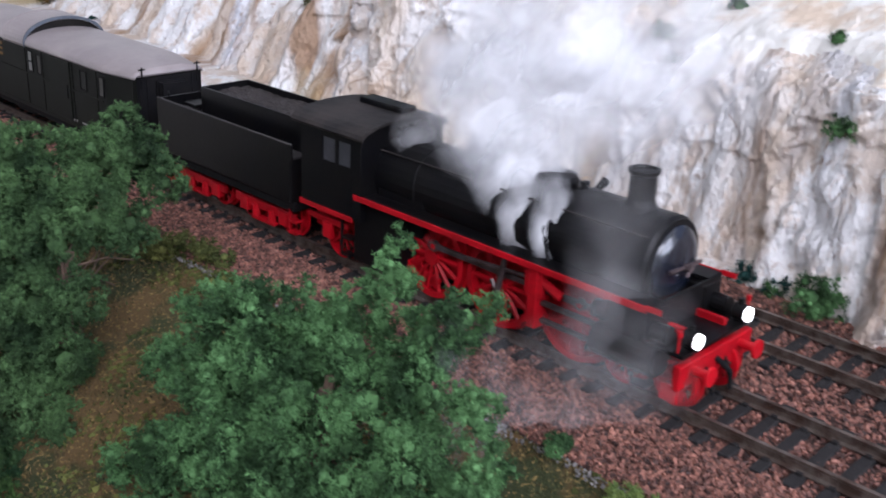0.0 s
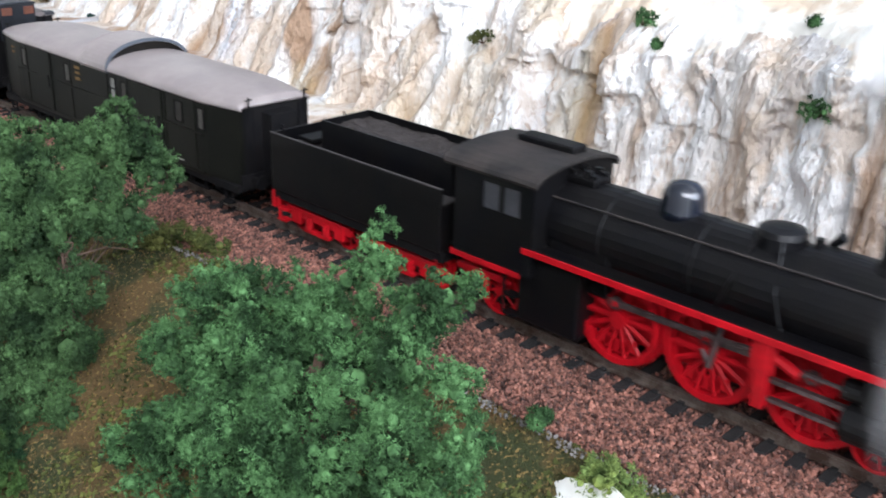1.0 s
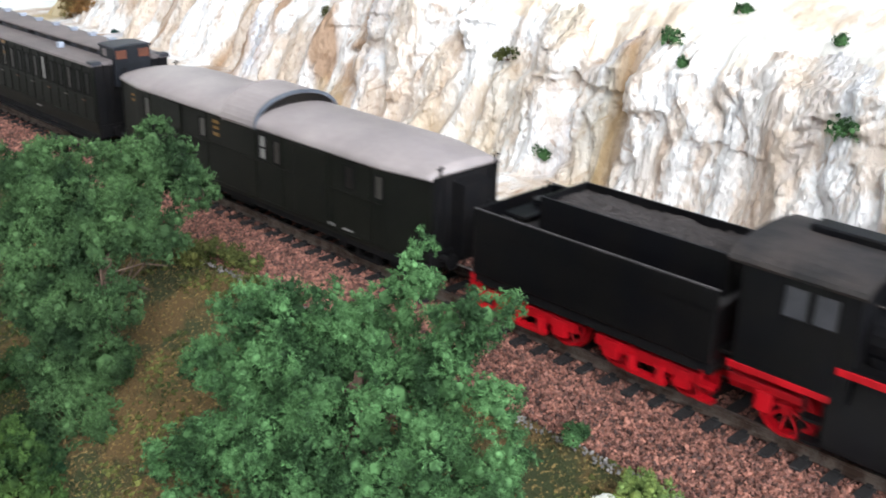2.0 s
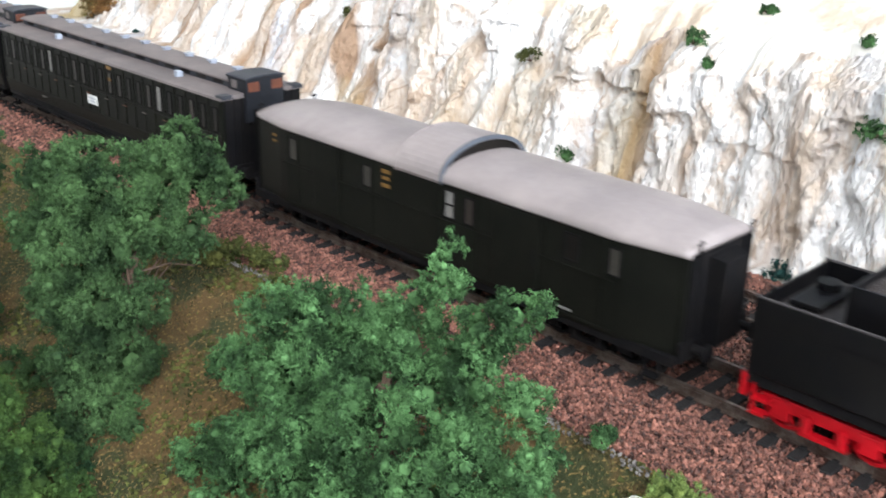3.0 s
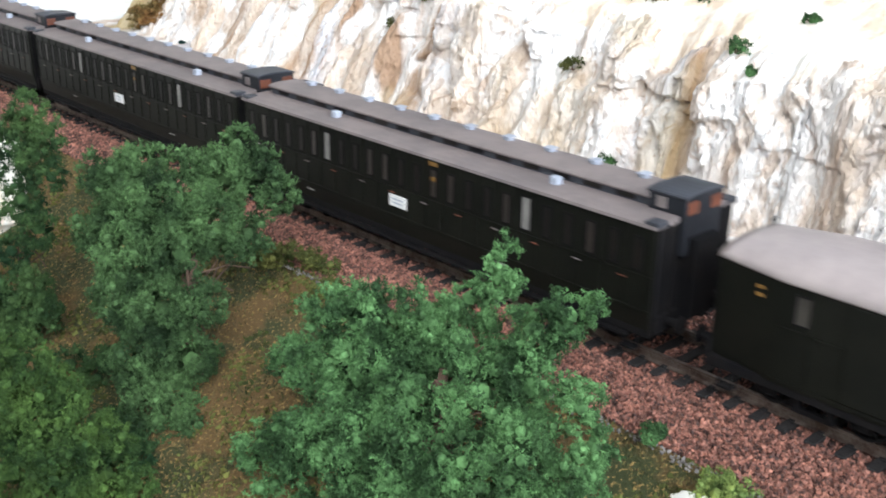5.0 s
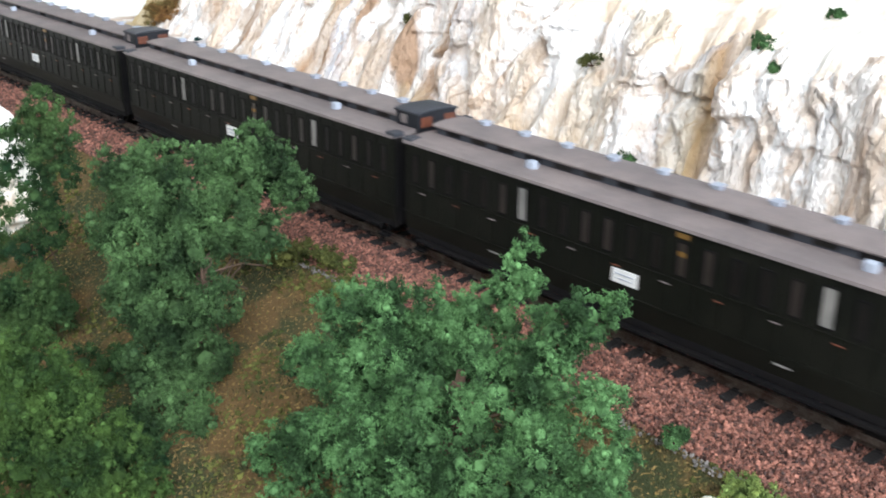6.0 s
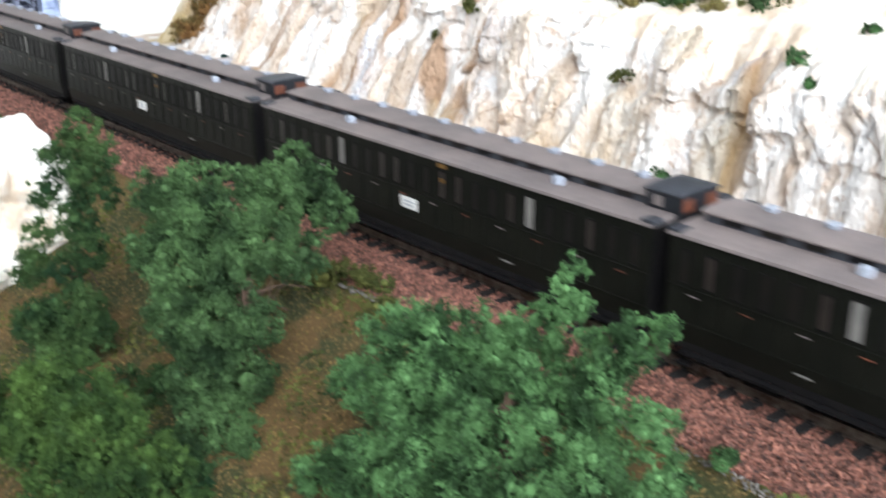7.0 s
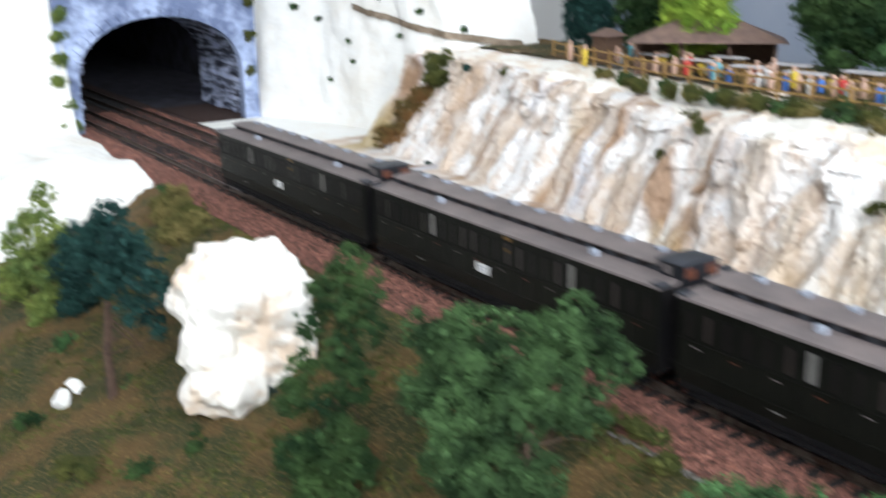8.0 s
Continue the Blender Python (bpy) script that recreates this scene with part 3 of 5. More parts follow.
def tunnel():
    """A masonry portal of separate stones round a wide low arch, and a dark bore behind it."""
    t = thing("tunnel_portal", -790, 66.5, 0, "grey stone double-track tunnel portal with a wide arch", "tunnel", kind="structure")
    half, spring, crown = 72.0, 40.0, 92.0

    def edge(a):      # the arch's inner line, a from 0 (near jamb) to 1 (far jamb)
        ang = math.pi * (1 - a)
        return half * math.cos(ang), spring + (crown - spring) * math.sin(ang) ** 0.85

    # wall plate with the opening through it
    b = bmesh.new()
    inner = [(-half, -4.0)] + [edge(k / 24) for k in range(25)] + [(half, -4.0)]
    outer = [(-half - 15, -4.0)] + [(-half - 15 + (2 * half + 30) * k / 24, 150.0) for k in range(25)] + [(half + 15, -4.0)]
    ring = [[b.verts.new((x, y, z)) for y, z in line] for x, line in ((0, inner), (0, outer), (-9, inner), (-9, outer))]
    for k in range(len(inner) - 1):
        b.faces.new((ring[0][k], ring[0][k + 1], ring[1][k + 1], ring[1][k]))
        b.faces.new((ring[2][k], ring[3][k], ring[3][k + 1], ring[2][k + 1]))
        b.faces.new((ring[0][k], ring[2][k], ring[2][k + 1], ring[0][k + 1]))
        b.faces.new((ring[1][k], ring[1][k + 1], ring[3][k + 1], ring[3][k]))
    bmesh.ops.recalc_face_normals(b, faces=b.faces)
    part("wall_plate", b, PORTAL, t)
    # voussoirs
    for k in range(26):
        b = bmesh.new()
        a0, a1 = (k + 0.06) / 26, (k + 0.94) / 26
        (y0, z0), (y1, z1) = edge(a0), edge(a1)
        s = 1.13
        o = [(y0, z0), (y1, z1), (y1 * s, z1 + 7.5), (y0 * s, z0 + 7.5)]
        vs = [b.verts.new((x, y, z)) for x in (-3.0, 1.6) for y, z in o]
        for f in ((0, 1, 2, 3), (7, 6, 5, 4), (0, 4, 5, 1), (1, 5, 6, 2), (2, 6, 7, 3), (3, 7, 4, 0)):
            b.faces.new([vs[i] for i in f])
        bmesh.ops.recalc_face_normals(b, faces=b.faces)
        part("arch_stone", b, PORTAL, t)
    for side in (-1, 1):
        for k in range(5):
            b = bmesh.new()
            y0, y1 = sorted((side * half, side * (half + 9 + 2.5 * (k % 2))))
            box(b, -3, 1.5, y0, y1, -3 + 8.6 * k, 5.0 + 8.6 * k, 0.4)
            part("jamb_stone", b, PORTAL, t)
    b = bmesh.new()
    box(b, -10, 3.5, -half - 18, half + 18, 128, 134, 0.8)
    part("coping", b, PORTAL, t)
    # lining stones on the first stretch, then a dark box painted as unlit depth
    def bore(u, v):
        y, z = (edge(v * 1.2 - 0.1) if 0 < v * 1.2 - 0.1 < 1 else (half * (1 if v > 0.5 else -1), spring * (1 - abs(v * 1.2 - 0.6) * 10 + 5)))
        fold = abs(nz(u * 9 + v * 5, v * 26 + 1.2 * nz(u * 9, v * 9, 4), 2, 3))
        return -9 - 105 * u, y * 1.02 + 12.0 * fold, z * 1.02 + 2.0 * nz(u * 7, v * 40, 5)
    sheet("lining", 90, 200, bore, TUNNEL_STONE, t)
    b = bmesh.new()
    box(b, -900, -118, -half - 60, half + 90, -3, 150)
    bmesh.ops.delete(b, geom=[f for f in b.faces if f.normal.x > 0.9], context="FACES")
    part("bore", b, UNLIT_BORE, t)


room(), ground(), track_bed(), tunnel_ground()
track(NEAR_Y, "model railway track with dark sleepers carrying the train")
track(FAR_Y, "empty model railway track with dark sleepers under the cliff")
cliff(), hills(), tunnel()

# ---- the train; every vehicle's own space: x ahead, z up from the sleepers, millimetres ----


def ring(bm, r_out, r_in, y0, y1, n=28):
    rows = [[bm.verts.new((r * math.cos(2 * math.pi * k / n), y, r * math.sin(2 * math.pi * k / n))) for k in range(n)] for r, y in ((r_in, y0), (r_out, y0), (r_out, y1), (r_in, y1))]
    for a, b in zip(rows, rows[1:] + rows[:1]):
        for k in range(n):
            bm.faces.new((a[k], a[(k + 1) % n], b[(k + 1) % n], b[k]))


def wheel_mesh(r, spokes, mat, weight=0.0):
    """One axle and the two spoked wheels with flanges that sit on it, each a mesh about the axle."""
    made = [finish("axle", rod(bmesh.new(), (0, -7.2, 0), (0, 7.2, 0), 0.9, 8), FRAME_BLACK, False)]
    for s in (-1, 1):
        b = bmesh.new()
        y0, y1 = sorted((s * 7.4, s * 9.6))
        ring(b, r, r * 0.86, y0, y1)
        f0, f1 = sorted((s * 7.0, s * 7.6))
        ring(b, r + 0.8, r * 0.84, f0, f1)
        rod(b, (0, s * 7.2, 0), (0, s * 10.0, 0), r * 0.2, 12)
        for k in range(spokes):
            a = 2 * math.pi * k / spokes
            rod(b, (0.1 * r * math.cos(a), s * 8.5, 0.1 * r * math.sin(a)), (0.9 * r * math.cos(a), s * 8.5, 0.9 * r * math.sin(a)), r * 0.05 + 0.12, 5)
        if weight:
            for k in range(5):
                a = math.pi / 2 * 3 + (k - 2) * 0.28
                box(b, 0.62 * r * math.cos(a) - r * 0.13, 0.62 * r * math.cos(a) + r * 0.13, s * 8.5 - 0.5, s * 8.5 + 0.5, 0.62 * r * math.sin(a) - r * 0.13, 0.62 * r * math.sin(a) + r * 0.13)
            rod(b, (0, s * 9.4, r * 0.42), (0, s * 11.6, r * 0.42), 0.8, 8)
        bmesh.ops.recalc_face_normals(b, faces=b.faces)
        made.append(finish("wheel", b, mat, False))
    return made


TURNING = []      # (wheelset, x, z, radius) to be rolled along
RODS = []


def wheels(parent, mesh, xs, r):
    for x in xs:
        w = new("wheelset", mesh[0])
        w.parent = parent
        for m in mesh[1:]:
            new("wheel", m).parent = w
        w.location = (x * MM, 0, (3 + r) * MM)
        TURNING.append((w, x, 3 + r, r))


def pane(parent, x0, x1, y, z0, z1, mat, side=-1, name="window"):
    """A recessed pane with a raised frame of four bars."""
    b = bmesh.new()
    for a in ((x0 - 0.35, x1 + 0.35, z0 - 0.35, z0), (x0 - 0.35, x1 + 0.35, z1, z1 + 0.35), (x0 - 0.35, x0, z0, z1), (x1, x1 + 0.35, z0, z1)):
        ya, yb = sorted((y, y + side * 0.35))
        box(b, a[0], a[1], ya, yb, a[2], a[3])
    w = part(name, b, FRAME_BLACK, parent)
    g = bmesh.new()
    ya, yb = sorted((y, y + side * 0.12))
    box(g, x0, x1, ya, yb, z0, z1)
    part("pane", g, mat, w)


def bars(parent, name, x, y, z, rows, mat, side=-1):
    """Unreadable lettering as short plain bars."""
    b = bmesh.new()
    for dx, dz, w, h in rows:
        ya, yb = sorted((y, y + side * 0.15))
        box(b, x + dx - w / 2, x + dx + w / 2, ya, yb, z + dz - h / 2, z + dz + h / 2)
    part(name, b, mat, parent)


def buffers(parent, x, ahead, mat):
    for y in (-10.0, 10.0):
        b = bmesh.new()
        rod(b, (x, y, 13.5), (x + ahead * 4.0, y, 13.5), 1.1, 10)
        rod(b, (x + ahead * 4.0, y, 13.5), (x + ahead * 4.7, y, 13.5), 2.3, 14)
        part("buffer", b, mat, parent)


def bogie(parent, x, wheel_mesh_data, mat, spread=13.0, r=5.4, label=""):
    b = bmesh.new()
    for s in (-1, 1):
        y0, y1 = sorted((s * 10.6, s * 12.4))
        box(b, x - spread - 5, x + spread + 5, y0, y1, 8.4, 11.4, 0.3)
        for dx in (-spread, spread):
            box(b, x + dx - 2.2, x + dx + 2.2, s * 11.6 - 1.3, s * 11.6 + 1.3, 6.3, 11.0, 0.4)
        for dx in (-4, 4):
            rod(b, (x + dx, s * 12.2, 5.8), (x + dx, s * 12.2, 9.8), 1.3, 8)
        box(b, x - 5.5, x + 5.5, s * 12.0 - 0.9, s * 12.0 + 0.9, 4.9, 6.0)
    box(b, x - 3, x + 3, -11, 11, 8.5, 11.5)
    part("bogie_frame", b, mat, parent, label)
    wheels(parent, wheel_mesh_data, (x - spread, x + spread), r)


SET_BACK = -4.5


def locomotive():
    t = thing("steam_locomotive", 0, NEAR_Y, 0, "black express steam locomotive with red wheels and glowing headlamps", "locomotive", "train")
    b = bmesh.new()
    lathe(b, [(10.4, 4), (10.6, 20), (10.6, 21), (10.3, 21.2), (10.3, 44), (10.5, 44.2), (10.5, 45.2), (10.2, 45.4), (10.2, 69)], (0, 0, 31.3), "x", 32)
    part("boiler", b, BLACK, t, smooth=False)
    b = lathe(bmesh.new(), [(10.9, 68.5), (10.9, 93.0), (10.2, 93.9), (10.2, 94.2), (8.6, 94.25)], (0, 0, 31.3), "x", 48)
    smokebox = part("smokebox", b, BLACK, t)
    b = lathe(bmesh.new(), [(9.0, 94.2), (8.9, 94.5), (8.4, 95.2), (6.0, 96.5), (2.5, 97.2), (0.4, 97.4)], (0, 0, 31.3), "x", 48)
    part("smokebox_door", b, GLOSS, smokebox, smooth=True)
    b = bmesh.new()
    rod(b, (97.2, -6, 31.3), (97.6, 6, 31.3), 0.5), rod(b, (97.0, 0, 31.3), (99.2, 0, 31.3), 0.9), rod(b, (99, -1.6, 29.8), (99, 1.6, 32.8), 0.3)
    part("door_fastening", b, STEEL, smokebox)
    b = lathe(bmesh.new(), [(4.6, 0), (3.6, 1.2), (3.15, 2.6), (3.05, 8.2), (3.6, 8.6), (3.7, 9.4), (2.9, 9.6), (2.6, 9.0)], (84, 0, 41.4), "z", 24)
    part("chimney", b, BLACK, t)
    b = lathe(bmesh.new(), [(5.6, -1.5), (5.0, 0.6), (4.8, 3.6), (4.3, 5.2), (3.2, 6.3), (1.6, 6.8), (0.3, 7.0)], (36, 0, 41.2), "z", 24)
    part("steam_dome", b, GLOSS, t, smooth=True)
    b = lathe(bmesh.new(), [(5.8, -1.5), (5.5, 1.6), (4.9, 2.8), (2.4, 3.3), (0.3, 3.4)], (60, 0, 41.0), "z", 20)
    sand = part("sandbox", b, BLACK, t)
    b = bmesh.new()
    for s in (-1, 1):
        for dx in (-2.5, 2.5):
            rod(b, (60 + dx, s * 4.5, 42.5), (60 + dx * 2, s * 10.4, 33), 0.4, 6), rod(b, (60 + dx * 2, s * 10.4, 33), (60 + dx * 3, s * 10.6, 26), 0.4, 6)
    part("sand_pipe", b, BLACK, sand)
    b = bmesh.new()
    box(b, 3.4, 14, -3.2, 3.4, 40.8, 43.2, 0.6)
    turret = part("steam_turret", b, BLACK, t)
    for x, h in ((4.5, 4.5), (7, 3.4), (11, 3.8), (13, 3.0)):
        for y in (-2.0, 2.2):
            part("valve", rod(bmesh.new(), (x, y, 42.5), (x, y, 41 + h), 0.9, 8), BLACK, turret)
    part("bell", rod(bmesh.new(), (69, 3.5, 41.2), (71.5, 3.5, 44), 0.8, 8, 1.2), BLACK, t)
    part("whistle", rod(bmesh.new(), (68, 0.5, 41.2), (68, 0.5, 43.6), 1.1, 8), BLACK, t)
    b = bmesh.new()
    for s in (-1, 1):
        rod(b, (6, s * 8.3, 38.6), (92, s * 8.3, 38.8), 0.28, 6)
        for x in range(12, 92, 13):
            rod(b, (x, s * 8.3, 38.7), (x, s * 7.6, 38.0), 0.25, 5)
    part("handrail", b, BLACK_ROOF, t)
    # cab with arched roof, windows and front wall
    b = bmesh.new()
    outline = [(-15.5, 19.0), (15.5, 19.0), (15.5, 43.0)] + [(y, z) for y, z in reversed(arch(15.5, 43.0, 45.6))][1:-1] + [(-15.5, 43.0)]
    prism(b, outline, -2.0, 1.4)
    for s in (-1, 1):
        ya, yb = sorted((s * 14.9, s * 15.6))
        box(b, -24, -2.0, ya, yb, 19, 33.5), box(b, -24, -2.0, ya, yb, 40.2, 43.4)
        for x0, x1 in ((-24, -14.6), (-9.2, -8.0), (-2.8, -2.0)):
            box(b, x0, x1, ya, yb, 33.5, 40.2)
    box(b, -24, -2, -15, 15, 18.5, 19.2)
    cab = part("cab", b, BLACK, t)
    for s in (-1, 1):
        for x0, x1 in ((-14.4, -9.4), (-7.8, -3.0)):
            g = bmesh.new()
            ya, yb = sorted((s * 15.1, s * 15.35))
            box(g, x0, x1, ya, yb, 33.5, 40.2)
            part("cab_window", g, CAB_GLASS, cab)
    b = bmesh.new()
    prism(b, arch(16.4, 42.6, 46.4, 14, 0.8), -27.5, 2.6)
    roof = part("cab_roof", b, BLACK_ROOF, cab)
    b = bmesh.new()
    box(b, -19, -1, 1.5, 7.2, 45.4, 48.0, 0.5)
    part("roof_vent", b, BLACK, roof)
    # footplate with its red edge
    b = bmesh.new()
    for s in (-1, 1):
        ya, yb = sorted((s * 9.5, s * 15.2))
        box(b, 1.4, 94, ya, yb, 25.4, 26.3)
        box(b, 93.5, 103.8, ya, yb, 17.6, 18.4)
    box(b, 93.5, 103.8, -9.5, 9.5, 17.6, 18.4), box(b, 93.4, 94.2, -15.2, 15.2, 18, 26)
    part("footplate", b, BLACK, t)
    for s in (-1, 1):
        b = bmesh.new()
        ya, yb = sorted((s * 15.2, s * 15.7))
        box(b, -1.5, 93.8, ya, yb, 24.9, 26.5, 0.12)
        box(b, 93.6, 97.6, ya, yb, 25.6, 26.9, 0.12)
        part("red_edge", b, RED, t, "bright red footplate edge")
        b = bmesh.new()
        box(b, -25, -2, ya, yb, 18.0, 19.6, 0.12)
        part("red_cab_edge", b, RED, t)
    # main frame, firebox side and ash pan
    b = bmesh.new()
    for s in (-1, 1):
        ya, yb = sorted((s * 5.2, s * 6.4))
        box(b, -24, 106, ya, yb, 8.5, 20)
    for x in (15, 40, 64, 86):
        box(b, x, x + 1.5, -5.2, 5.2, 9, 20)
    part("main_frame", b, RED, t)
    b = bmesh.new()
    box(b, -4, 14.5, -13.4, 13.4, 6.0, 25, 0.8), box(b, 2, 20, -10, 10, 18, 31, 1)
    part("ash_pan", b, BLACK, t)
    # cylinders, valve gear
    for s in (-1, 1):
        b = bmesh.new()
        rod(b, (85, s * 12.2, 13.8), (101, s * 12.2, 13.8), 4.3, 20), rod(b, (84.2, s * 12.2, 13.8), (101.8, s * 12.2, 13.8), 3.6, 20), rod(b, (83, s * 12.2, 20.2), (103, s * 12.2, 20.2), 2.2, 14)
        box(b, 87, 99, s * 11 - 3.4, s * 11 + 3.4, 13, 25, 0.5)
        part("cylinder", b, BLACK, t)
        b = bmesh.new()
        box(b, 67, 85, s * 12.4 - 0.7, s * 12.4 + 0.7, 15.6, 16.5), box(b, 67, 85, s * 12.4 - 0.7, s * 12.4 + 0.7, 11.2, 12.0)
        part("slide_bar", b, STEEL, t)
        b = bmesh.new()
        box(b, 65, 68, s * 12.2 - 2.6, s * 12.2 + 2.6, 9.5, 25, 0.5), box(b, 63.5, 69, s * 13.6 - 0.8, s * 13.6 + 0.8, 17.5, 24.5, 0.5), rod(b, (74, s * 13.0, 19.5), (66, s * 13.0, 22.5), 1.2, 8)
        part("gear_bracket", b, RED, t)
        b = bmesh.new()
        rod(b, (66, s * 12.8, 21.5), (44, s * 12.8, 20.0), 0.55, 6), rod(b, (56, s * 12.8, 24), (54, s * 12.8, 13.5), 0.8, 6), rod(b, (66, s * 12.8, 20), (84, s * 12.8, 20.2), 0.5, 6), rod(b, (54, s * 12.8, 14), (52, s * 12.8, 17), 0.6, 6)
        part("valve_gear", b, STEEL, t)
        b = bmesh.new()
        box(b, 26, 78.0, s * 10.9 - 0.45, s * 10.9 + 0.45, -0.75, 0.75, 0.2)
        for x in (28, 52, 76):
            rod(b, (x, s * 10.3, 0), (x, s * 11.5, 0), 1.5, 12)
        r = part("coupling_rod", b, STEEL, t)
        RODS.append(r)
    big = wheel_mesh(11.3, 14, RED, 1)
    wheels(t, big, [x + SET_BACK for x in (28, 52, 76)], 11.3)
    small = wheel_mesh(5.3, 9, RED)
    wheels(t, small, (90.5 + SET_BACK, 104.0 + SET_BACK), 5.3)
    wheels(t, wheel_mesh(6.6, 9, RED), (-13,), 6.6)
    for s in (-1, 1):
        ya, yb = sorted((s * 10.4, s * 11.4))
        b = bmesh.new()
        box(b, -22, -4, ya, yb, 12.6, 14.6, 0.4), box(b, -15, -11, ya - 0.4, yb + 0.4, 8, 13, 0.4)
        part("trailing_truck", b, RED, t)
        part("bogie_frame", box(bmesh.new(), 86, 107, s * 6.6 - 0.6, s * 6.6 + 0.6, 6.5, 10.5, 0.3), RED, t)
    # front: beam, lamps, guards
    b = bmesh.new()
    box(b, 106.4, 108.2, -15.2, 15.2, 9.8, 15.6, 0.3)
    part("buffer_beam", b, RED, t, "bright red buffer beam")
    for s in (-1, 1):
        b = bmesh.new()
        box(b, 105, 106.2, s * 8.6 - 0.9, s * 8.6 + 0.9, 3.6, 10, 0.2), box(b, 103, 107.5, s * 13.6 - 0.4, s * 13.6 + 0.4, 6, 10, 0.2)
        part("rail_guard", b, RED, t)
        b = bmesh.new()
        rod(b, (105.5, s * 10.5, 20.6), (108.6, s * 10.5, 20.6), 2.05, 18), rod(b, (106.5, s * 10.5, 18), (106.5, s * 10.5, 20.6), 1.0, 8), rod(b, (106.8, s * 10.5, 22.6), (106.8, s * 10.5, 23.9), 0.8, 8)
        lamp = part("headlamp", b, BLACK, t)
        b = rod(bmesh.new(), (108.5, s * 10.5, 20.6), (109.2, s * 10.5, 20.6), 1.75, 20)
        part("lens", b, HEADLAMP, lamp, "glowing white lens")
        b = bmesh.new()
        rod(b, (106.5, s * 14.4, 18), (106.5, s * 14.4, 23), 0.25, 6)
        rod(b, (106.5, s * 14.4, 22.2), (106.5, s * 14.4, 23.4), 0.6, 8)
        part("lamp_iron", b, RED, t)
    b = bmesh.new()
    rod(b, (108, 0, 13), (112, 0, 11), 0.7), rod(b, (112, 0, 11), (112.3, 0, 7), 0.6), rod(b, (108, 4, 12), (110.5, 4, 6), 0.5), rod(b, (108, -4, 12), (110.5, -4, 6), 0.5)
    part("coupling_hose", b, FRAME_BLACK, t)
    buffers(t, 108.2, 1, RED)
    for s in (-1, 1):
        for x in (-3, 96):
            b = bmesh.new()
            box(b, x, x + 4, s * 13.6 - 1.4, s * 13.6 + 1.4, 7, 7.6), box(b, x, x + 4, s * 13.4 - 1.4, s * 13.4 + 1.4, 12, 12.6), box(b, x, x + 0.6, s * 14.6 - 0.3, s * 14.6 + 0.3, 7, 19)
            part("step", b, BLACK, t)
    # the boiler and running gear sit a little further back than the cab
    for o in t.children:
        if o.name.split(".")[0] not in ("cab", "red_edge", "red_cab_edge", "footplate", "ash_pan", "wheelset", "coupling_rod"):
            o.location.x += SET_BACK * MM
    return t


def tender():
    t = thing("tender", 0, NEAR_Y, 0, "black coal tender with red bogies behind the locomotive", "tender", "train")
    b = bmesh.new()
    box(b, -100.5, -29, -15.8, 15.8, 16.4, 29.6, 0.4)
    for s in (-1, 1):
        ya, yb = sorted((s * 15.1, s * 15.8))
        box(b, -100.5, -28.6, ya, yb, 29, 34.0)
    box(b, -100.5, -99.8, -15.1, 15.1, 29, 34)
    part("tank", b, BLACK, t)
    part("deck", box(bmesh.new(), -99.8, -29, -15.0, 15.0, 29.4, 30.0), DECK, t)
    for s in (-1, 1):
        part("beading", rod(bmesh.new(), (-100.5, s * 15.5, 34.1), (-28.6, s * 15.5, 34.1), 0.35, 6), DECK, t)
    b = bmesh.new()
    for s in (-1, 1):
        ya, yb = sorted((s * 8.6, s * 9.3))
        box(b, -84, -31, ya, yb, 29.0, 40.0, 0.1)
    for x in (-84, -31.6):
        box(b, x, x + 0.7, -8.6, 8.6, 29.0, 40.0)
    part("coal_bunker", b, BLACK, t)
    sheet("coal", 44, 18, lambda u, v: (-83.5 + 52.2 * u, -8.6 + 17.2 * v, 38.0 + 0.8 * nz(u * 6, v * 3, 2) + 0.9 * nz(u * 30, v * 11, 3)), COAL, t, False)
    b = bmesh.new()
    box(b, -97, -90, -8, 8, 31.2, 32.4, 0.3), rod(b, (-94, 4, 32), (-94, 4, 34), 2.6, 14), rod(b, (-99, -12, 31), (-99, -12, 36), 0.3), rod(b, (-99, 12, 31), (-99, 12, 36), 0.3)
    part("water_hatch", b, BLACK, t)
    b = bmesh.new()
    box(b, -101, -29, -14.6, 14.6, 13.2, 16.4, 0.3)
    part("frame", b, FRAME_BLACK, t)
    for s in (-1, 1):
        for x in (-31.5, -99):
            b = bmesh.new()
            box(b, x, x + 3.6, s * 13.8 - 1.2, s * 13.8 + 1.2, 6.5, 7.2), box(b, x, x + 3.6, s * 13.8 - 1.2, s * 13.8 + 1.2, 10, 10.7), box(b, x, x + 0.6, s * 14.4 - 0.3, s * 14.4 + 0.3, 6.5, 14)
            part("step", b, RED, t, "red tender step")
    w = wheel_mesh(5.8, 9, RED)
    for x in (-83, -47):
        bogie(t, x, w, RED, 10.0, 5.8, "red tender bogie frame")
    b = bmesh.new()
    box(b, -29, -26.5, -12, 12, 18.4, 19.2)
    part("fall_plate", b, BLACK, t)
    b = bmesh.new()
    box(b, -102, -100.5, -15, 15, 10, 15.5, 0.3)
    part("buffer_beam", b, RED, t)
    return t


def van_roof_height(x):
    """The van roof dips at both ends."""
    return 0.0 if abs(x) < 58 else -3.8 * ((abs(x) - 58) / 28.0) ** 1.5


def van_taper(x):
    """The body draws in towards both ends."""
    return 1.0 if abs(x) < 66 else 1.0 - 0.19 * (abs(x) - 66) / 18.0


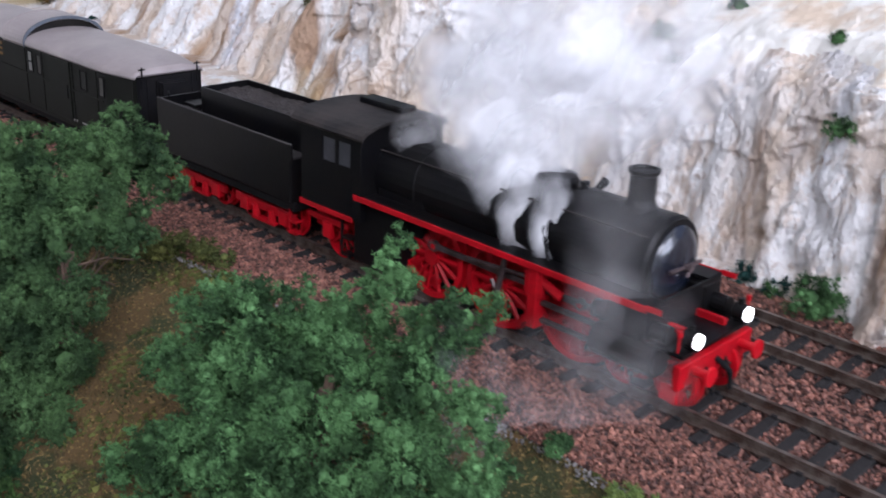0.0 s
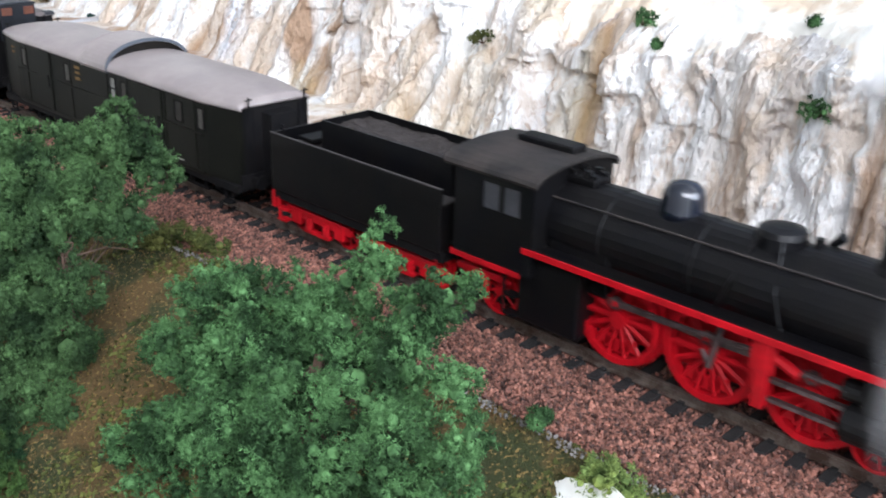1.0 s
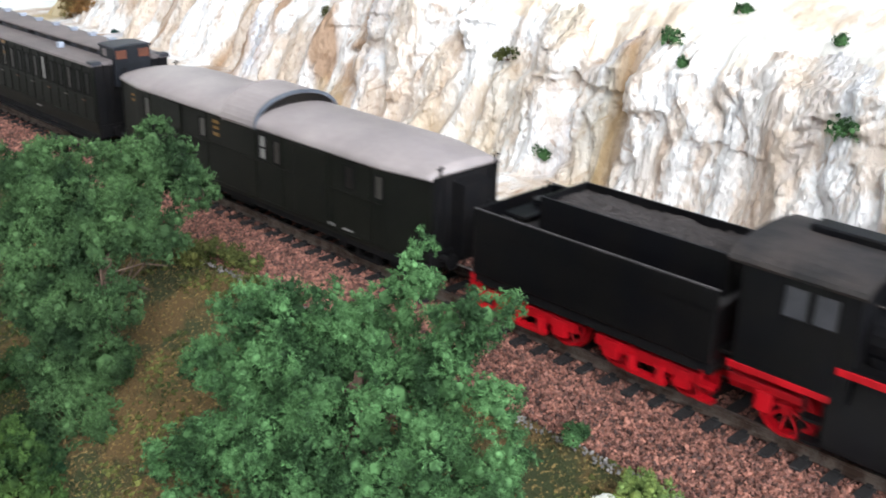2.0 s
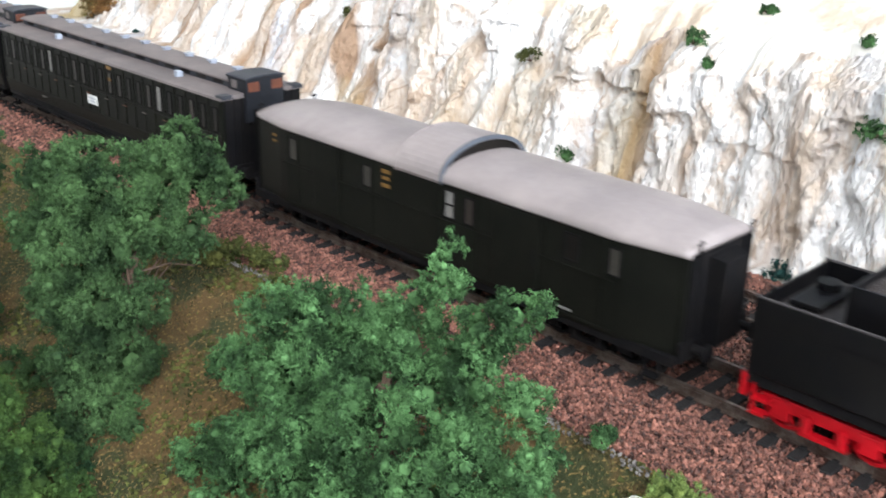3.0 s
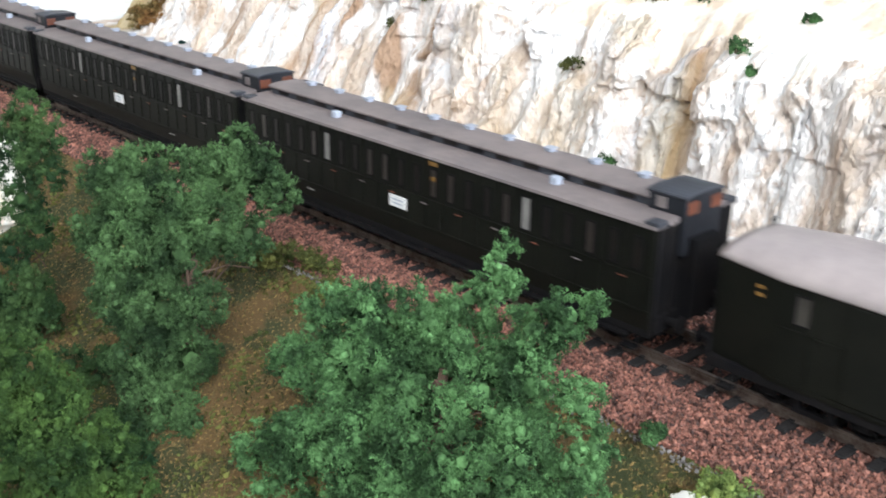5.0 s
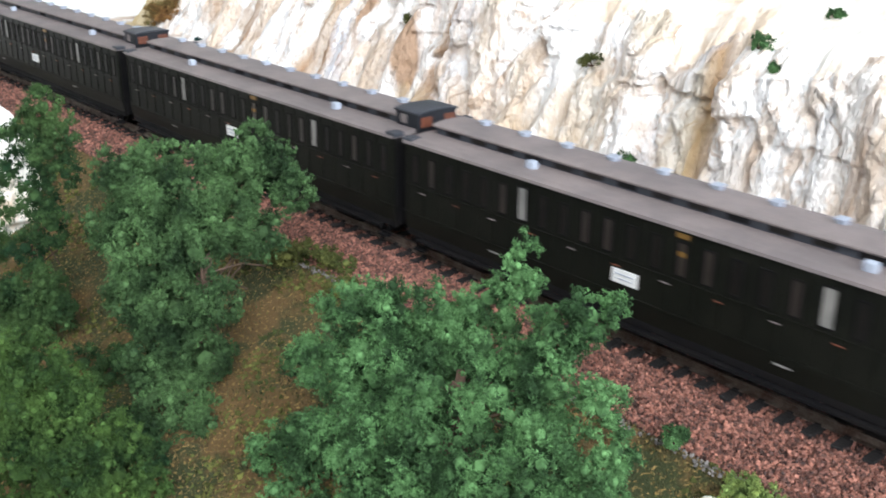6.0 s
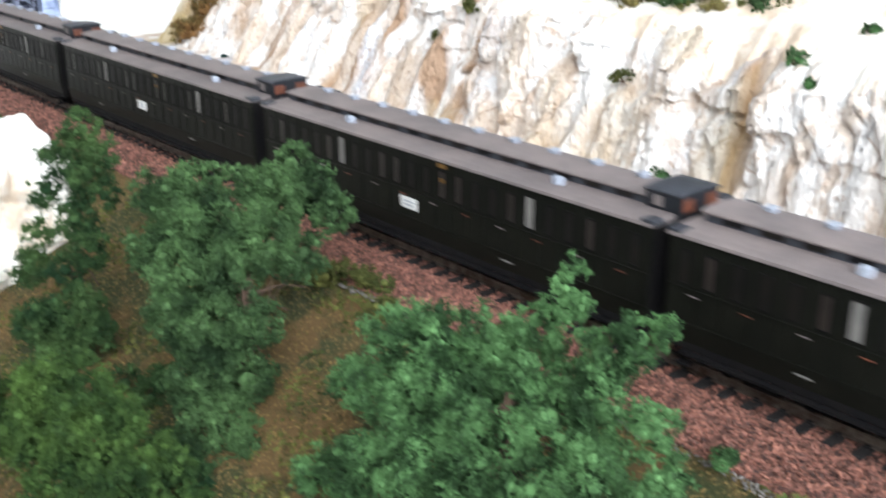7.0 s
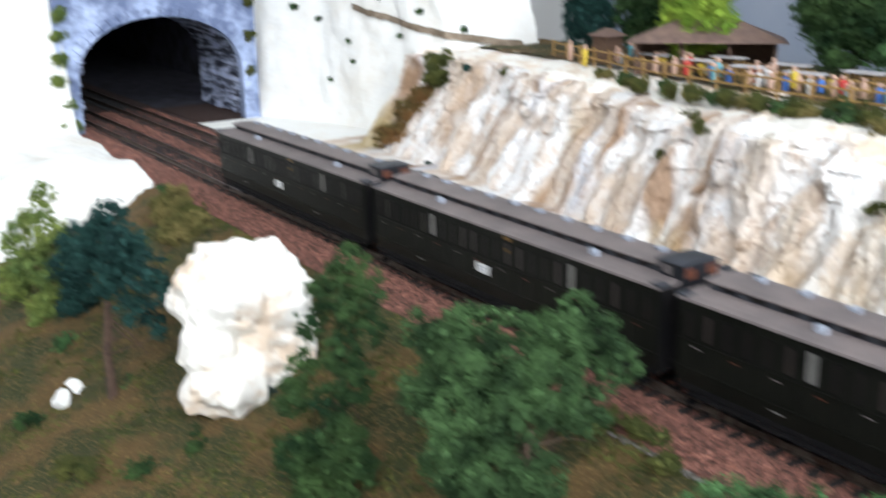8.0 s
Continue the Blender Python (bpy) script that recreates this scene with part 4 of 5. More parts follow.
def luggage_van():
    t = thing("luggage_van", -202.3, NEAR_Y, 0, "dark green luggage van with a grey roof and raised lookout", "railway van", "train")
    L = 83.5
    b = bmesh.new()
    prism(b, [(-16, 11.5), (16, 11.5), (16.2, 13), (16.2, 37.0), (-16.2, 37.0), (-16.2, 13)], -L, L, 43, lambda x, y, z: (x, y * van_taper(x), z))
    part("body", b, COACH, t)
    b = bmesh.new()
    o = [(-16.8, 36.2)] + arch(16.8, 36.8, 41.9, 24) + [(16.8, 36.2), (16.4, 36.2), (16.2, 36.9), (-16.2, 36.9), (-16.4, 36.2)]
    prism(b, o, -L - 0.6, L + 0.6, 60, lambda x, y, z: (x, y * van_taper(x), z + 0.72 * van_roof_height(x) * min(1.0, max(0.0, (z - 36.9) / 5.0))))
    part("roof", b, VAN_ROOF, t, smooth=True)
    # lookout: a raised arched band across the roof, open glazed ends
    look_x = -4.6
    b = bmesh.new()
    prism(b, arch(17.0, 36.6, 46.0, 22, 1.0), look_x - 9.5, look_x + 9.5)
    lookout = part("lookout", b, VAN_ROOF, t, "raised arched lookout across the roof")
    for dx in (-8.9, 8.3):
        b = bmesh.new()
        prism(b, arch(16.1, 36.8, 45.2, 20), look_x + dx, look_x + dx + 0.5)
        part("lookout_window", b, GLASS, lookout)
        b = bmesh.new()
        prism(b, arch(17.15, 36.5, 46.2, 22, 1.1), look_x + dx + (-0.8 if dx < 0 else 0.5), look_x + dx + (0.0 if dx < 0 else 1.3))
        part("lookout_rim", b, VAN_ROOF if dx < 0 else RIM_GREY, lookout)
    for s in (-1, 1):
        b = bmesh.new()
        ya, yb = sorted((s * 16.2, s * 16.5))
        for x in (-L + 0.5, -58, -38, -22, 6, 20, 44, 62, L - 1.0):
            ins = s * 16.2 * (van_taper(x) - 1)
            box(b, x - 0.3, x + 0.3, ya + ins, yb + ins, 13, 36.6)
        box(b, -66, 66, ya, yb, 25.2, 25.9), box(b, -66, 66, ya, yb, 12.4, 13.2)
        part("side_moulding", b, COACH, t)
        for x0, x1, z0, z1, m in ((6.0, 9.2, 27.0, 34.4, FROST), (13.6, 16.6, 27.0, 34.0, COACH_CURTAIN), (-28.4, -25.0, 27.5, 33.6, VAN_CURTAIN), (48, 52, 27.5, 34, GLASS), (61.5, 64.5, 27.5, 34.0, VAN_CURTAIN), (-64.5, -61.0, 27.5, 34, VAN_CURTAIN)):
            pane(t, x0, x1, s * 16.2, z0, z1, m, s)
        g = bmesh.new()
        box(g, 6.0, 9.2, *sorted((s * 16.4, s * 16.6)), 30.4, 30.9)
        part("glazing_bar", g, FRAME_BLACK, t)
        for x0, x1 in ((-52, -40), (24, 40)):
            b = bmesh.new()
            box(b, x0, x1, ya - (0.3 if s < 0 else 0), yb + (0.3 if s > 0 else 0), 13.4, 35.8, 0.2)
            door = part("sliding_door", b, COACH, t)
            h = rod(bmesh.new(), (x1 - 1.5, s * 17.1, 22), (x1 - 1.5, s * 17.1, 27), 0.25, 6)
            part("handle", h, FRAME_BLACK, door)
        bars(t, "lettering", -18.5, s * 16.3, 31.2, [(0, 2.6, 3.6, 1.1), (0, 0.6, 3.2, 0.9), (0, -1.6, 3.6, 1.1)], GOLD, s)
        bars(t, "lettering", -74.0, s * 16.2 * van_taper(-71.5) + s * 0.1, 32.0, [(0, 1, 2.2, 0.8), (0, -0.9, 2.2, 0.8)], GOLD, s)
        bars(t, "lettering", 40.0, s * 16.3, 14.2, [(0, 0, 6.0, 0.8), (9.0, 0, 4.5, 0.6)], FROST, s)
    under(t, L, 16)
    ends(t, L, 13.2, 36.4)
    for d in (-1, 1):
        for y in (-11.0, 11.0):
            b = bmesh.new()
            rod(b, (d * (L + 1.0), y, 33), (d * (L + 1.2), y, 40.4), 0.28, 6), rod(b, (d * (L + 1.2), y - 1.3, 39.6), (d * (L + 1.2), y + 1.3, 39.6), 0.25, 6)
            part("signal_iron", b, FRAME_BLACK, t)
    for o in t.children:
        if o.name.split(".")[0] in ("lookout", "window", "glazing_bar", "lettering", "sliding_door"):
            o.location.x += 2.5 * MM
    return t


def under(t, L, half):
    b = bmesh.new()
    box(b, -L, L, -half + 1.6, half - 1.6, 10.0, 11.8)
    for s in (-1, 1):
        ya, yb = sorted((s * (half - 1.6), s * (half - 0.4)))
        box(b, -L, L, ya, yb, 9.6, 12.0)
        rod(b, (-32, s * 9, 10), (-12, s * 9, 6.6), 0.5, 5), rod(b, (-12, s * 9, 6.6), (12, s * 9, 6.6), 0.5, 5), rod(b, (12, s * 9, 6.6), (32, s * 9, 10), 0.5, 5)
    box(b, -18, -4, -11, -4, 5.6, 9.8, 0.4), box(b, 6, 20, 4, 11, 5.6, 9.8, 0.4)
    rod(b, (8, -9, 7.6), (24, -9, 7.6), 2.0, 12)
    part("underframe", b, FRAME_BLACK, t)
    w = COACH_WHEEL
    for x in (-L + 27, L - 27):
        bogie(t, x, w, FRAME_BLACK, 11.5, 5.4)
    for x, d in ((L, 1), (-L, -1)):
        b = bmesh.new()
        box(b, min(x, x + d * 1.2), max(x, x + d * 1.2), -14.5, 14.5, 10.5, 15.5, 0.2)
        part("buffer_beam", b, FRAME_BLACK, t)
        buffers(t, x + d * 1.0, d, FRAME_BLACK)
    for s in (-1, 1):
        for x in (-L + 4, L - 8):
            b = bmesh.new()
            box(b, x, x + 4.5, s * 15.4 - 1.3, s * 15.4 + 1.3, 5.4, 6.0), box(b, x, x + 0.5, s * 15.2 - 0.3, s * 15.2 + 0.3, 5.4, 11), box(b, x + 4, x + 4.5, s * 15.2 - 0.3, s * 15.2 + 0.3, 5.4, 11)
            part("step", b, FRAME_BLACK, t)


def ends(t, L, half, top):
    """Dark end walls with a gangway bellows and corner irons."""
    for d in (-1, 1):
        b = bmesh.new()
        xa, xb = sorted((d * L, d * (L + 0.5)))
        box(b, xa, xb, -half + 0.5, half - 0.5, 12, top)
        for k in range(3):
            x0, x1 = sorted((d * (L + 0.5 + k * 1.4), d * (L + 1.5 + k * 1.4)))
            box(b, x0, x1, -5.5 + 0.3 * k, 5.5 - 0.3 * k, 13, 35 - 0.3 * k)
        for y in (-12, -9, 9, 12):
            rod(b, (d * (L + 0.8), y, 14), (d * (L + 0.8), y, top), 0.3, 5)
        part("end_wall", b, FRAME_BLACK, t)


def coach():
    t = thing("passenger_coach", 0, NEAR_Y, 0, "dark olive clerestory passenger coach with a brake cabin", "coach", "train")
    L = 91.0
    b = bmesh.new()
    prism(b, [(-15.6, 11.5), (15.6, 11.5), (16.3, 16), (16.3, 39.4), (-16.3, 39.4), (-16.3, 16)], -L, L)
    part("body", b, COACH, t)
    # lower roof shoulders
    b = bmesh.new()
    o = [(-17.2, 38.8), (-17.0, 39.6), (-14.5, 40.1), (-11.5, 40.3), (-7.0, 40.5), (7.0, 40.5), (11.5, 40.3), (14.5, 40.1), (17.0, 39.6), (17.2, 38.8)]
    prism(b, o, -L - 0.7, L + 0.7)
    roof = part("roof", b, COACH_ROOF, t)
    b = bmesh.new()
    prism(b, [(-6.6, 40.2), (6.6, 40.2), (6.6, 43.2), (-6.6, 43.2)], -L + 3, L - 9)
    part("clerestory_wall", b, CLERESTORY, roof)
    b = bmesh.new()
    prism(b, arch(7.4, 43.0, 44.0, 12, 0.5), -L + 2, L - 8.6)
    top = part("clerestory_roof", b, COACH_ROOF, roof)
    for s in (-1, 1):
        for k in range(15):
            g = bmesh.new()
            x = -80 + 11.0 * k
            box(g, x - 3.0, x + 3.0, *sorted((s * 6.6, s * 6.85)), 41.0, 42.6)
            part("clerestory_window", g, GLASS if k % 3 else FRAME_BLACK, roof)
    for k in range(10):
        g = bmesh.new()
        x = -76 + 16.5 * k
        box(g, x - 1.2, x + 1.2, 1.6, 4.0, 43.2, 45.0, 0.3), box(g, x - 1.5, x + 1.5, 1.2, 4.4, 44.8, 45.2)
        part("roof_ventilator", g, LAMP_WHITE, roof)
    for x in (53.5, -44.0):
        g = bmesh.new()
        box(g, x - 1.4, x + 1.4, -11.6, -9.2, 40.0, 42.4, 0.3)
        part("roof_lamp", g, LAMP_WHITE, roof)
    # brake cabin raised at the leading end
    b = bmesh.new()
    box(b, L - 9, L + 2.2, -7.8, 7.8, 30, 45.4, 0.3)
    cabin = part("brake_cabin", b, CABIN, t, "dark grey raised brake cabin")
    b = bmesh.new()
    prism(b, arch(8.3, 45.3, 46.2, 10, 0.5), L - 9.4, L + 2.6)
    part("cabin_roof", b, CLERESTORY, cabin)
    for y0, y1 in ((-7.0, -2.6), (2.6, 7.0)):
        g = bmesh.new()
        box(g, L + 2.2, L + 2.45, y0, y1, 40.8, 44.0)
        part("cabin_window", g, RUST_WINDOW, cabin)
    g = bmesh.new()
    box(g, L - 6.5, L - 3.5, -8.05, -7.8, 41.4, 44.2)
    part("cabin_window", g, COACH_ROOF, cabin)
    # sides: compartments with doors, windows, grab handles
    for s in (-1, 1):
        b = bmesh.new()
        ya, yb = sorted((s * 16.3, s * 16.6))
        for k in range(25):
            x = -L + 1 + k * (2 * L - 2) / 24
            box(b, x - 0.25, x + 0.25, ya, yb, 17, 38.2)
        box(b, -L, L, ya, yb, 25.6, 26.2), box(b, -L, L, ya, yb, 16.6, 17.2), box(b, -L, L, ya, yb, 38.1, 38.8)
        part("side_moulding", b, COACH, t)
        for k in range(24):
            x = -L + 1 + (k + 0.5) * (2 * L - 2) / 24
            mat = FROST if k in (6, 18) else (COACH_CURTAIN if k % 4 == 1 or k in (9, 10, 14) else GLASS)
            w = 1.55 if k in (6, 18) else 1.25
            pane(t, x - w, x + w, s * 16.3, 27.4, 36.4 if k in (6, 18) else 35.6, mat, s)
        for k in range(0, 24, 2):
            x = -L + 1 + (k + 0.95) * (2 * L - 2) / 24
            h = rod(bmesh.new(), (x - 1.2, s * 16.7, 24.4), (x + 1.4, s * 16.7, 24.4), 0.2, 5)
            part("door_handle", h, COACH_ROOF if k % 4 == 0 else RUST_WINDOW, t)
        bars(t, "lettering", 11.0, s * 16.35, 37.4, [(0, 0, 3.8, 1.3), (0, -4.6, 2.6, 1.2)], GOLD, s)
        bars(t, "lettering", 40.0, s * 16.2, 14.6, [(0, 0, 4.5, 0.5), (-92, 0, 4.0, 0.5)], FROST, s)
        g = bmesh.new()
        box(g, -9.0, -1.0, *sorted((s * 16.3, s * 16.75)), 19.9, 23.6, 0.1)
        sign = part("route_board", g, WHITE_SIGN, t, "white route board")
        bars(sign, "lettering", -5.0, s * 16.75, 21.9, [(0, 0.5, 5.6, 0.35), (0, -0.7, 4.4, 0.3)], LAMP_WHITE, s)
        g = bmesh.new()
        box(g, -L + 6, L - 6, *sorted((s * 15.2, s * 17.2)), 8.6, 9.3)
        part("footboard", g, FRAME_BLACK, t)
    under(t, L, 16)
    ends(t, L, 16.0, 39.2)
    for d in (-1, 1):
        xa, xb = sorted((d * (L - 3.2), d * (L + 0.9)))
        for s in (-1, 1):
            y0, y1 = sorted((s * 12.5, s * 16.9))
            part("corner_cover", box(bmesh.new(), xa, xb, y0, y1, 39.0, 40.5, 0.3), CLERESTORY, t)
    return t


# Paler grey than the tank, for the tender's deck and top edges.
DECK = material("dark_grey_deck", (0.05, 0.045, 0.045), 0.6, 0, (0.03, 0.027, 0.027), 150)
CAB_GLASS = material("dull_cab_window", (0.06, 0.06, 0.066), 0.3, 0, (0.035, 0.035, 0.04), 120)
RIM_GREY = material("blue_grey_rim", (0.10, 0.115, 0.14), 0.5, 0, (0.07, 0.08, 0.10), 120)
VAN_CURTAIN = material("brown_van_window", (0.055, 0.05, 0.042), 0.4, 0, (0.03, 0.026, 0.022), 200)
CABIN = material("dark_cabin_paint", (0.017, 0.019, 0.023), 0.5, 0, (0.010, 0.011, 0.014), 120, spec=0.2)
RUST_WINDOW = material("rusty_red_cabin_window", (0.15, 0.045, 0.022), 0.5, 0, (0.09, 0.028, 0.014), 200)
COACH_CURTAIN = material("brown_compartment_window", (0.032, 0.024, 0.02), 0.35, 0, (0.02, 0.015, 0.013), 200)
COACH_WHEEL = wheel_mesh(5.4, 8, FRAME_BLACK)
LOCO, TENDER, VAN = locomotive(), tender(), luggage_van()
COACHES = [coach()]
TRAIN = [(LOCO, 0.0), (TENDER, 0.0), (VAN, -202.3)]
FRONTS = [-302.5, -490.5, -681.5, -873.5]
COACHES[0].location.x = (FRONTS[0] - 91) * MM
for i in range(1, 4):
    c = copy_thing(COACHES[0], pose((FRONTS[i] - 91) * MM, NEAR_Y * MM, 0))
    COACHES.append(c)
    axles = [o for o in c.children if o.name.split(".")[0] == "wheelset"]
    TURNING += [(o, o.location.x / MM, o.location.z / MM, 5.4) for o in axles]
TRAIN += [(c, f - 91) for f, c in zip(FRONTS, COACHES)]

# ---- trees, bushes, rocks ----


SHRED = [(-1.35, 0, -0.1), (0, -0.38, 0.2), (1.45, 0, -0.1), (0, 0.42, 0.15)]
SHRED_FACES = [(0, 1, 2), (0, 2, 3)]


def on_ball(n):
    d = RNG.normal(size=(n, 3))
    return d / np.linalg.norm(d, axis=1)[:, None]


def foliage(lobes, density, flake):
    """Foam foliage in three steps: ragged tufts stand out of each lobe (x, y, z, radius), small knobs out of each tuft, shreds out of each knob."""
    cs, ss, lumps = [], [], []
    for x, y, z, r in lobes:
        k = max(10, int(3.3 * r ** 1.2))
        tuft = np.array((x, y, z)) + on_ball(k) * r * RNG.uniform(0.72, 1.12, (k, 1))
        size = np.clip(r * RNG.uniform(0.20, 0.42, k), 1.1 * flake, 3.4 * flake)
        per = np.maximum(8, (17 * (size / flake / 2.0) ** 2).astype(int))
        owner = np.repeat(np.arange(k), per)
        knob = tuft[owner] + on_ball(len(owner)) * (size[owner] * RNG.uniform(0.6, 1.2, len(owner)))[:, None]
        n = int(len(owner) * density)
        pick = RNG.integers(0, len(owner), n)
        cs.append(knob[pick] + on_ball(n) * (0.78 * flake * RNG.uniform(0.0, 1.1, (n, 1))))
        ss.append(RNG.uniform(0.35, 0.85, n) * flake * 0.66)
        lumps.append(np.concatenate([tuft, size[:, None]], 1))
        lumps.append(np.array([[x, y, z, r * 0.8]]))
    return np.concatenate(cs), np.concatenate(ss), np.concatenate(lumps)


BALL = bmesh.new()
bmesh.ops.create_icosphere(BALL, subdivisions=1, radius=0.5)
BALL_POINTS, BALL_FACES = np.array([v.co[:] for v in BALL.verts]), np.array([[v.index for v in f.verts] for f in BALL.faces])
BALL.free()


def leafage(name, lobes, density, flake, mat, parent):
    """One mesh of foam: a solid core in each tuft and a skin of fine shreds."""
    c, s, lumps = foliage(lobes, density, flake)
    n, m = len(c), len(lumps)
    skin = (np.einsum("nij,kj->nki", random_turns(n), np.array(SHRED)) * s[:, None, None] + c[:, None, :]).reshape(-1, 3)
    core = (np.einsum("nij,kj->nki", random_turns(m), BALL_POINTS) * lumps[:, 3][:, None, None] + lumps[:, None, :3]).reshape(-1, 3)
    f1 = (np.array(SHRED_FACES)[None] + (np.arange(n) * len(SHRED))[:, None, None]).reshape(-1, 3)
    f2 = (BALL_FACES[None] + (np.arange(m) * len(BALL_POINTS))[:, None, None]).reshape(-1, 3) + len(skin)
    return mesh_from(name, np.concatenate([skin, core]), np.concatenate([f1, f2]), mat, parent)


def limb(bm, a, b, r0, r1, bend=2.0):
    a, b = Vector(a), Vector(b)
    mid = (a + b) / 2 + Vector(RNG.normal(0, bend, 3))
    pts = [a, (a + mid) / 2 + Vector(RNG.normal(0, bend * 0.3, 3)), mid, b]
    for k in range(3):
        rod(bm, pts[k], pts[k + 1], r0 + (r1 - r0) * k / 3, 7, r0 + (r1 - r0) * (k + 1) / 3)


def tree(x, y, lobes, label, leaf=None, density=8.0, flake=1.0, trunk=2.0, base=None, group="trees on the slope"):
    base = ground_height(x, y) if base is None else base
    t = thing("tree", x, y, base - 1, label, "tree", group)
    b = bmesh.new()
    heads = [Vector((lx - x, ly - y, lz - base + 1)) for lx, ly, lz, r in lobes]
    top = max(h.z for h in heads) * 0.55
    limb(b, (0, 0, 0), (heads[0].x * 0.3, heads[0].y * 0.3, top), trunk, trunk * 0.6, 1.0)
    for h in heads:
        limb(b, (heads[0].x * 0.2, heads[0].y * 0.2, top * RNG.uniform(0.45, 0.95)), Vector((h.x * 0.6, h.y * 0.6 + 4, h.z * 0.6)), trunk * 0.2, 0.2, 1.5)
    part("trunk", b, BARK, t)
    leafage("crown", [(lx - x, ly - y, lz - base + 1, r) for lx, ly, lz, r in lobes], density, flake, leaf or LEAF, t)
    return t


def bush(x, y, z, r, leaf, label, flake=0.7, group="bushes", squash=0.8):
    t = thing("bush", x, y, z, label, "bush", group)
    k = 6
    lobes = [(RNG.normal(0, r * 0.45), RNG.normal(0, r * 0.35), abs(RNG.normal(r * 0.35, r * 0.3)) * squash, r * RNG.uniform(0.4, 0.65)) for _ in range(k)]
    leafage("leaves", lobes, 5.0, flake, leaf, t)
    b = bmesh.new()
    for l in lobes[:3]:
        rod(b, (0, 0, -1.0), l[:3], 0.4, 5, 0.2)
    part("stem", b, BARK, t)
    return t


def lumpy_boulder(name, middle, lobes, label, mat):
    """One rock out of several swollen lobes, seen from its middle, with a crumpled skin."""
    b = bmesh.new()
    bmesh.ops.create_icosphere(b, subdivisions=6, radius=1.0)
    m = Vector(middle)
    for v in b.verts:
        far = 6.0 ** 5
        for x, y, z, rx, ry, rz in lobes:
            s = Vector((1 / rx, 1 / ry, 1 / rz))
            o, e = (m - Vector((x, y, z))) * s, v.co * s
            qa, qb, qc = e.dot(e), o.dot(e), o.dot(o) - 1
            disc = qb * qb - qa * qc
            if disc > 0:
                far += max(0.0, (-qb + math.sqrt(disc)) / qa) ** 5
        far = 0.93 * far ** (1 / 5)
        p = v.co * far
        c0, q0 = noise.voronoi(p / 11.0)
        c1, q1 = noise.voronoi(p / 4.5)
        far *= 1.0 + 0.07 * (noise.cell(q0[0] * 31.0) - 0.5) * min(1.0, 5 * (c0[1] - c0[0])) + 0.025 * (noise.cell(q1[0] * 23.0) - 0.5) + 0.13 * nz(p.x / 15, p.y / 15, p.z / 15, 3) + 0.045 * nz(p.x / 4.5, p.y / 4.5, p.z / 4.5, 3)
        v.co = v.co * far
    for _ in range(2):
        bmesh.ops.smooth_vert(b, verts=b.verts, factor=0.4, use_axis_x=True, use_axis_y=True, use_axis_z=True)
    ob = part(name, b, mat, smooth=True)
    ob.location = m * MM
    return tagged(ob, label, "rock")


def boulder(name, x, y, z, sx, sy, sz, seed, label, mat, cut=0.25):
    b = bmesh.new()
    bmesh.ops.create_icosphere(b, subdivisions=5, radius=1.0)
    for v in b.verts:
        p = v.co.copy()
        for k in range(11):
            n = Vector((math.sin(k * 2.4 + seed), math.cos(k * 2.4 + seed), 1.1 * math.sin(k * 1.7 + 2 * seed))).normalized()
            p -= n * max(0.0, p.dot(n) - (0.62 + 0.03 * (k % 5)))
        f = 1.18 + 0.24 * nz(p.x * 1.2 + seed, p.y * 1.2, p.z * 1.2, 3) + 0.07 * abs(nz(p.x * 4 + seed, p.y * 4, p.z * 4, 3)) + 0.03 * nz(p.x * 14, p.y * 14 + seed, p.z * 14, 2)
        v.co = Vector((p.x * sx * f, p.y * sy * f, p.z * sz * f))
    ob = part(name, b, mat, smooth=True)
    ob.location = (x * MM, y * MM, z * MM)
    return tagged(ob, label, "rock")


FRONT_CROWN = [(-7, -37, 40, 3.3), (-7, -40, 34, 5.2), (-14, -42, 27, 5.3), (17, -36, 33, 3.1), (13, -39, 31, 5.4), (5, -41, 25, 6.6), (-45, -57, 18, 7.5), (-34, -52, 19, 7.3), (-24, -47, 22, 6.5), (-11, -47, 19, 7.8), (-57, -64, 2, 5.1), (-47, -62, 4, 7.6), (-33, -59, 6, 9.3), (-17, -56, 8, 9.4), (0, -52, 11, 9.0), (11, -47, 16, 6.5), (24, -47, 17, 5.2), (30, -49, 11, 4.7)]
FRONT_SKIRT = [(-56, -74, -19, 6.2), (-42, -70, -11, 8.1), (-26, -67, -8, 9.6), (-10, -63, -5, 9.2), (6, -60, -1, 8.8), (17, -55, 6, 7.5), (31, -54, 4, 6.1), (-41, -76, -28, 8.9), (-18, -70, -22, 10.0), (5, -65, -15, 9.4), (25, -61, -6, 8.7), (-34, -37, 3, 9.9), (-15, -30, 5, 8.1), (-46, -47, -8, 10.1)]
tree(-12, -60, FRONT_CROWN + FRONT_SKIRT, "bushy bright green model tree with ragged foam foliage at the trackside", flake=0.95)
ROUND_CROWN = [(-121, -37, 40, 6.0), (-113, -35, 33, 7.5), (-106, -33, 27, 5.6), (-120, -41, 31, 8.7), (-128, -45, 33, 6.7), (-109, -42, 16, 6.6), (-116, -48, 17, 8.0), (-153, -55, 31, 6.3), (-143, -50, 32, 5.5), (-167, -62, 26, 5.7), (-153, -60, 23, 8.7), (-139, -59, 20, 10.6), (-127, -52, 24, 9.1)]
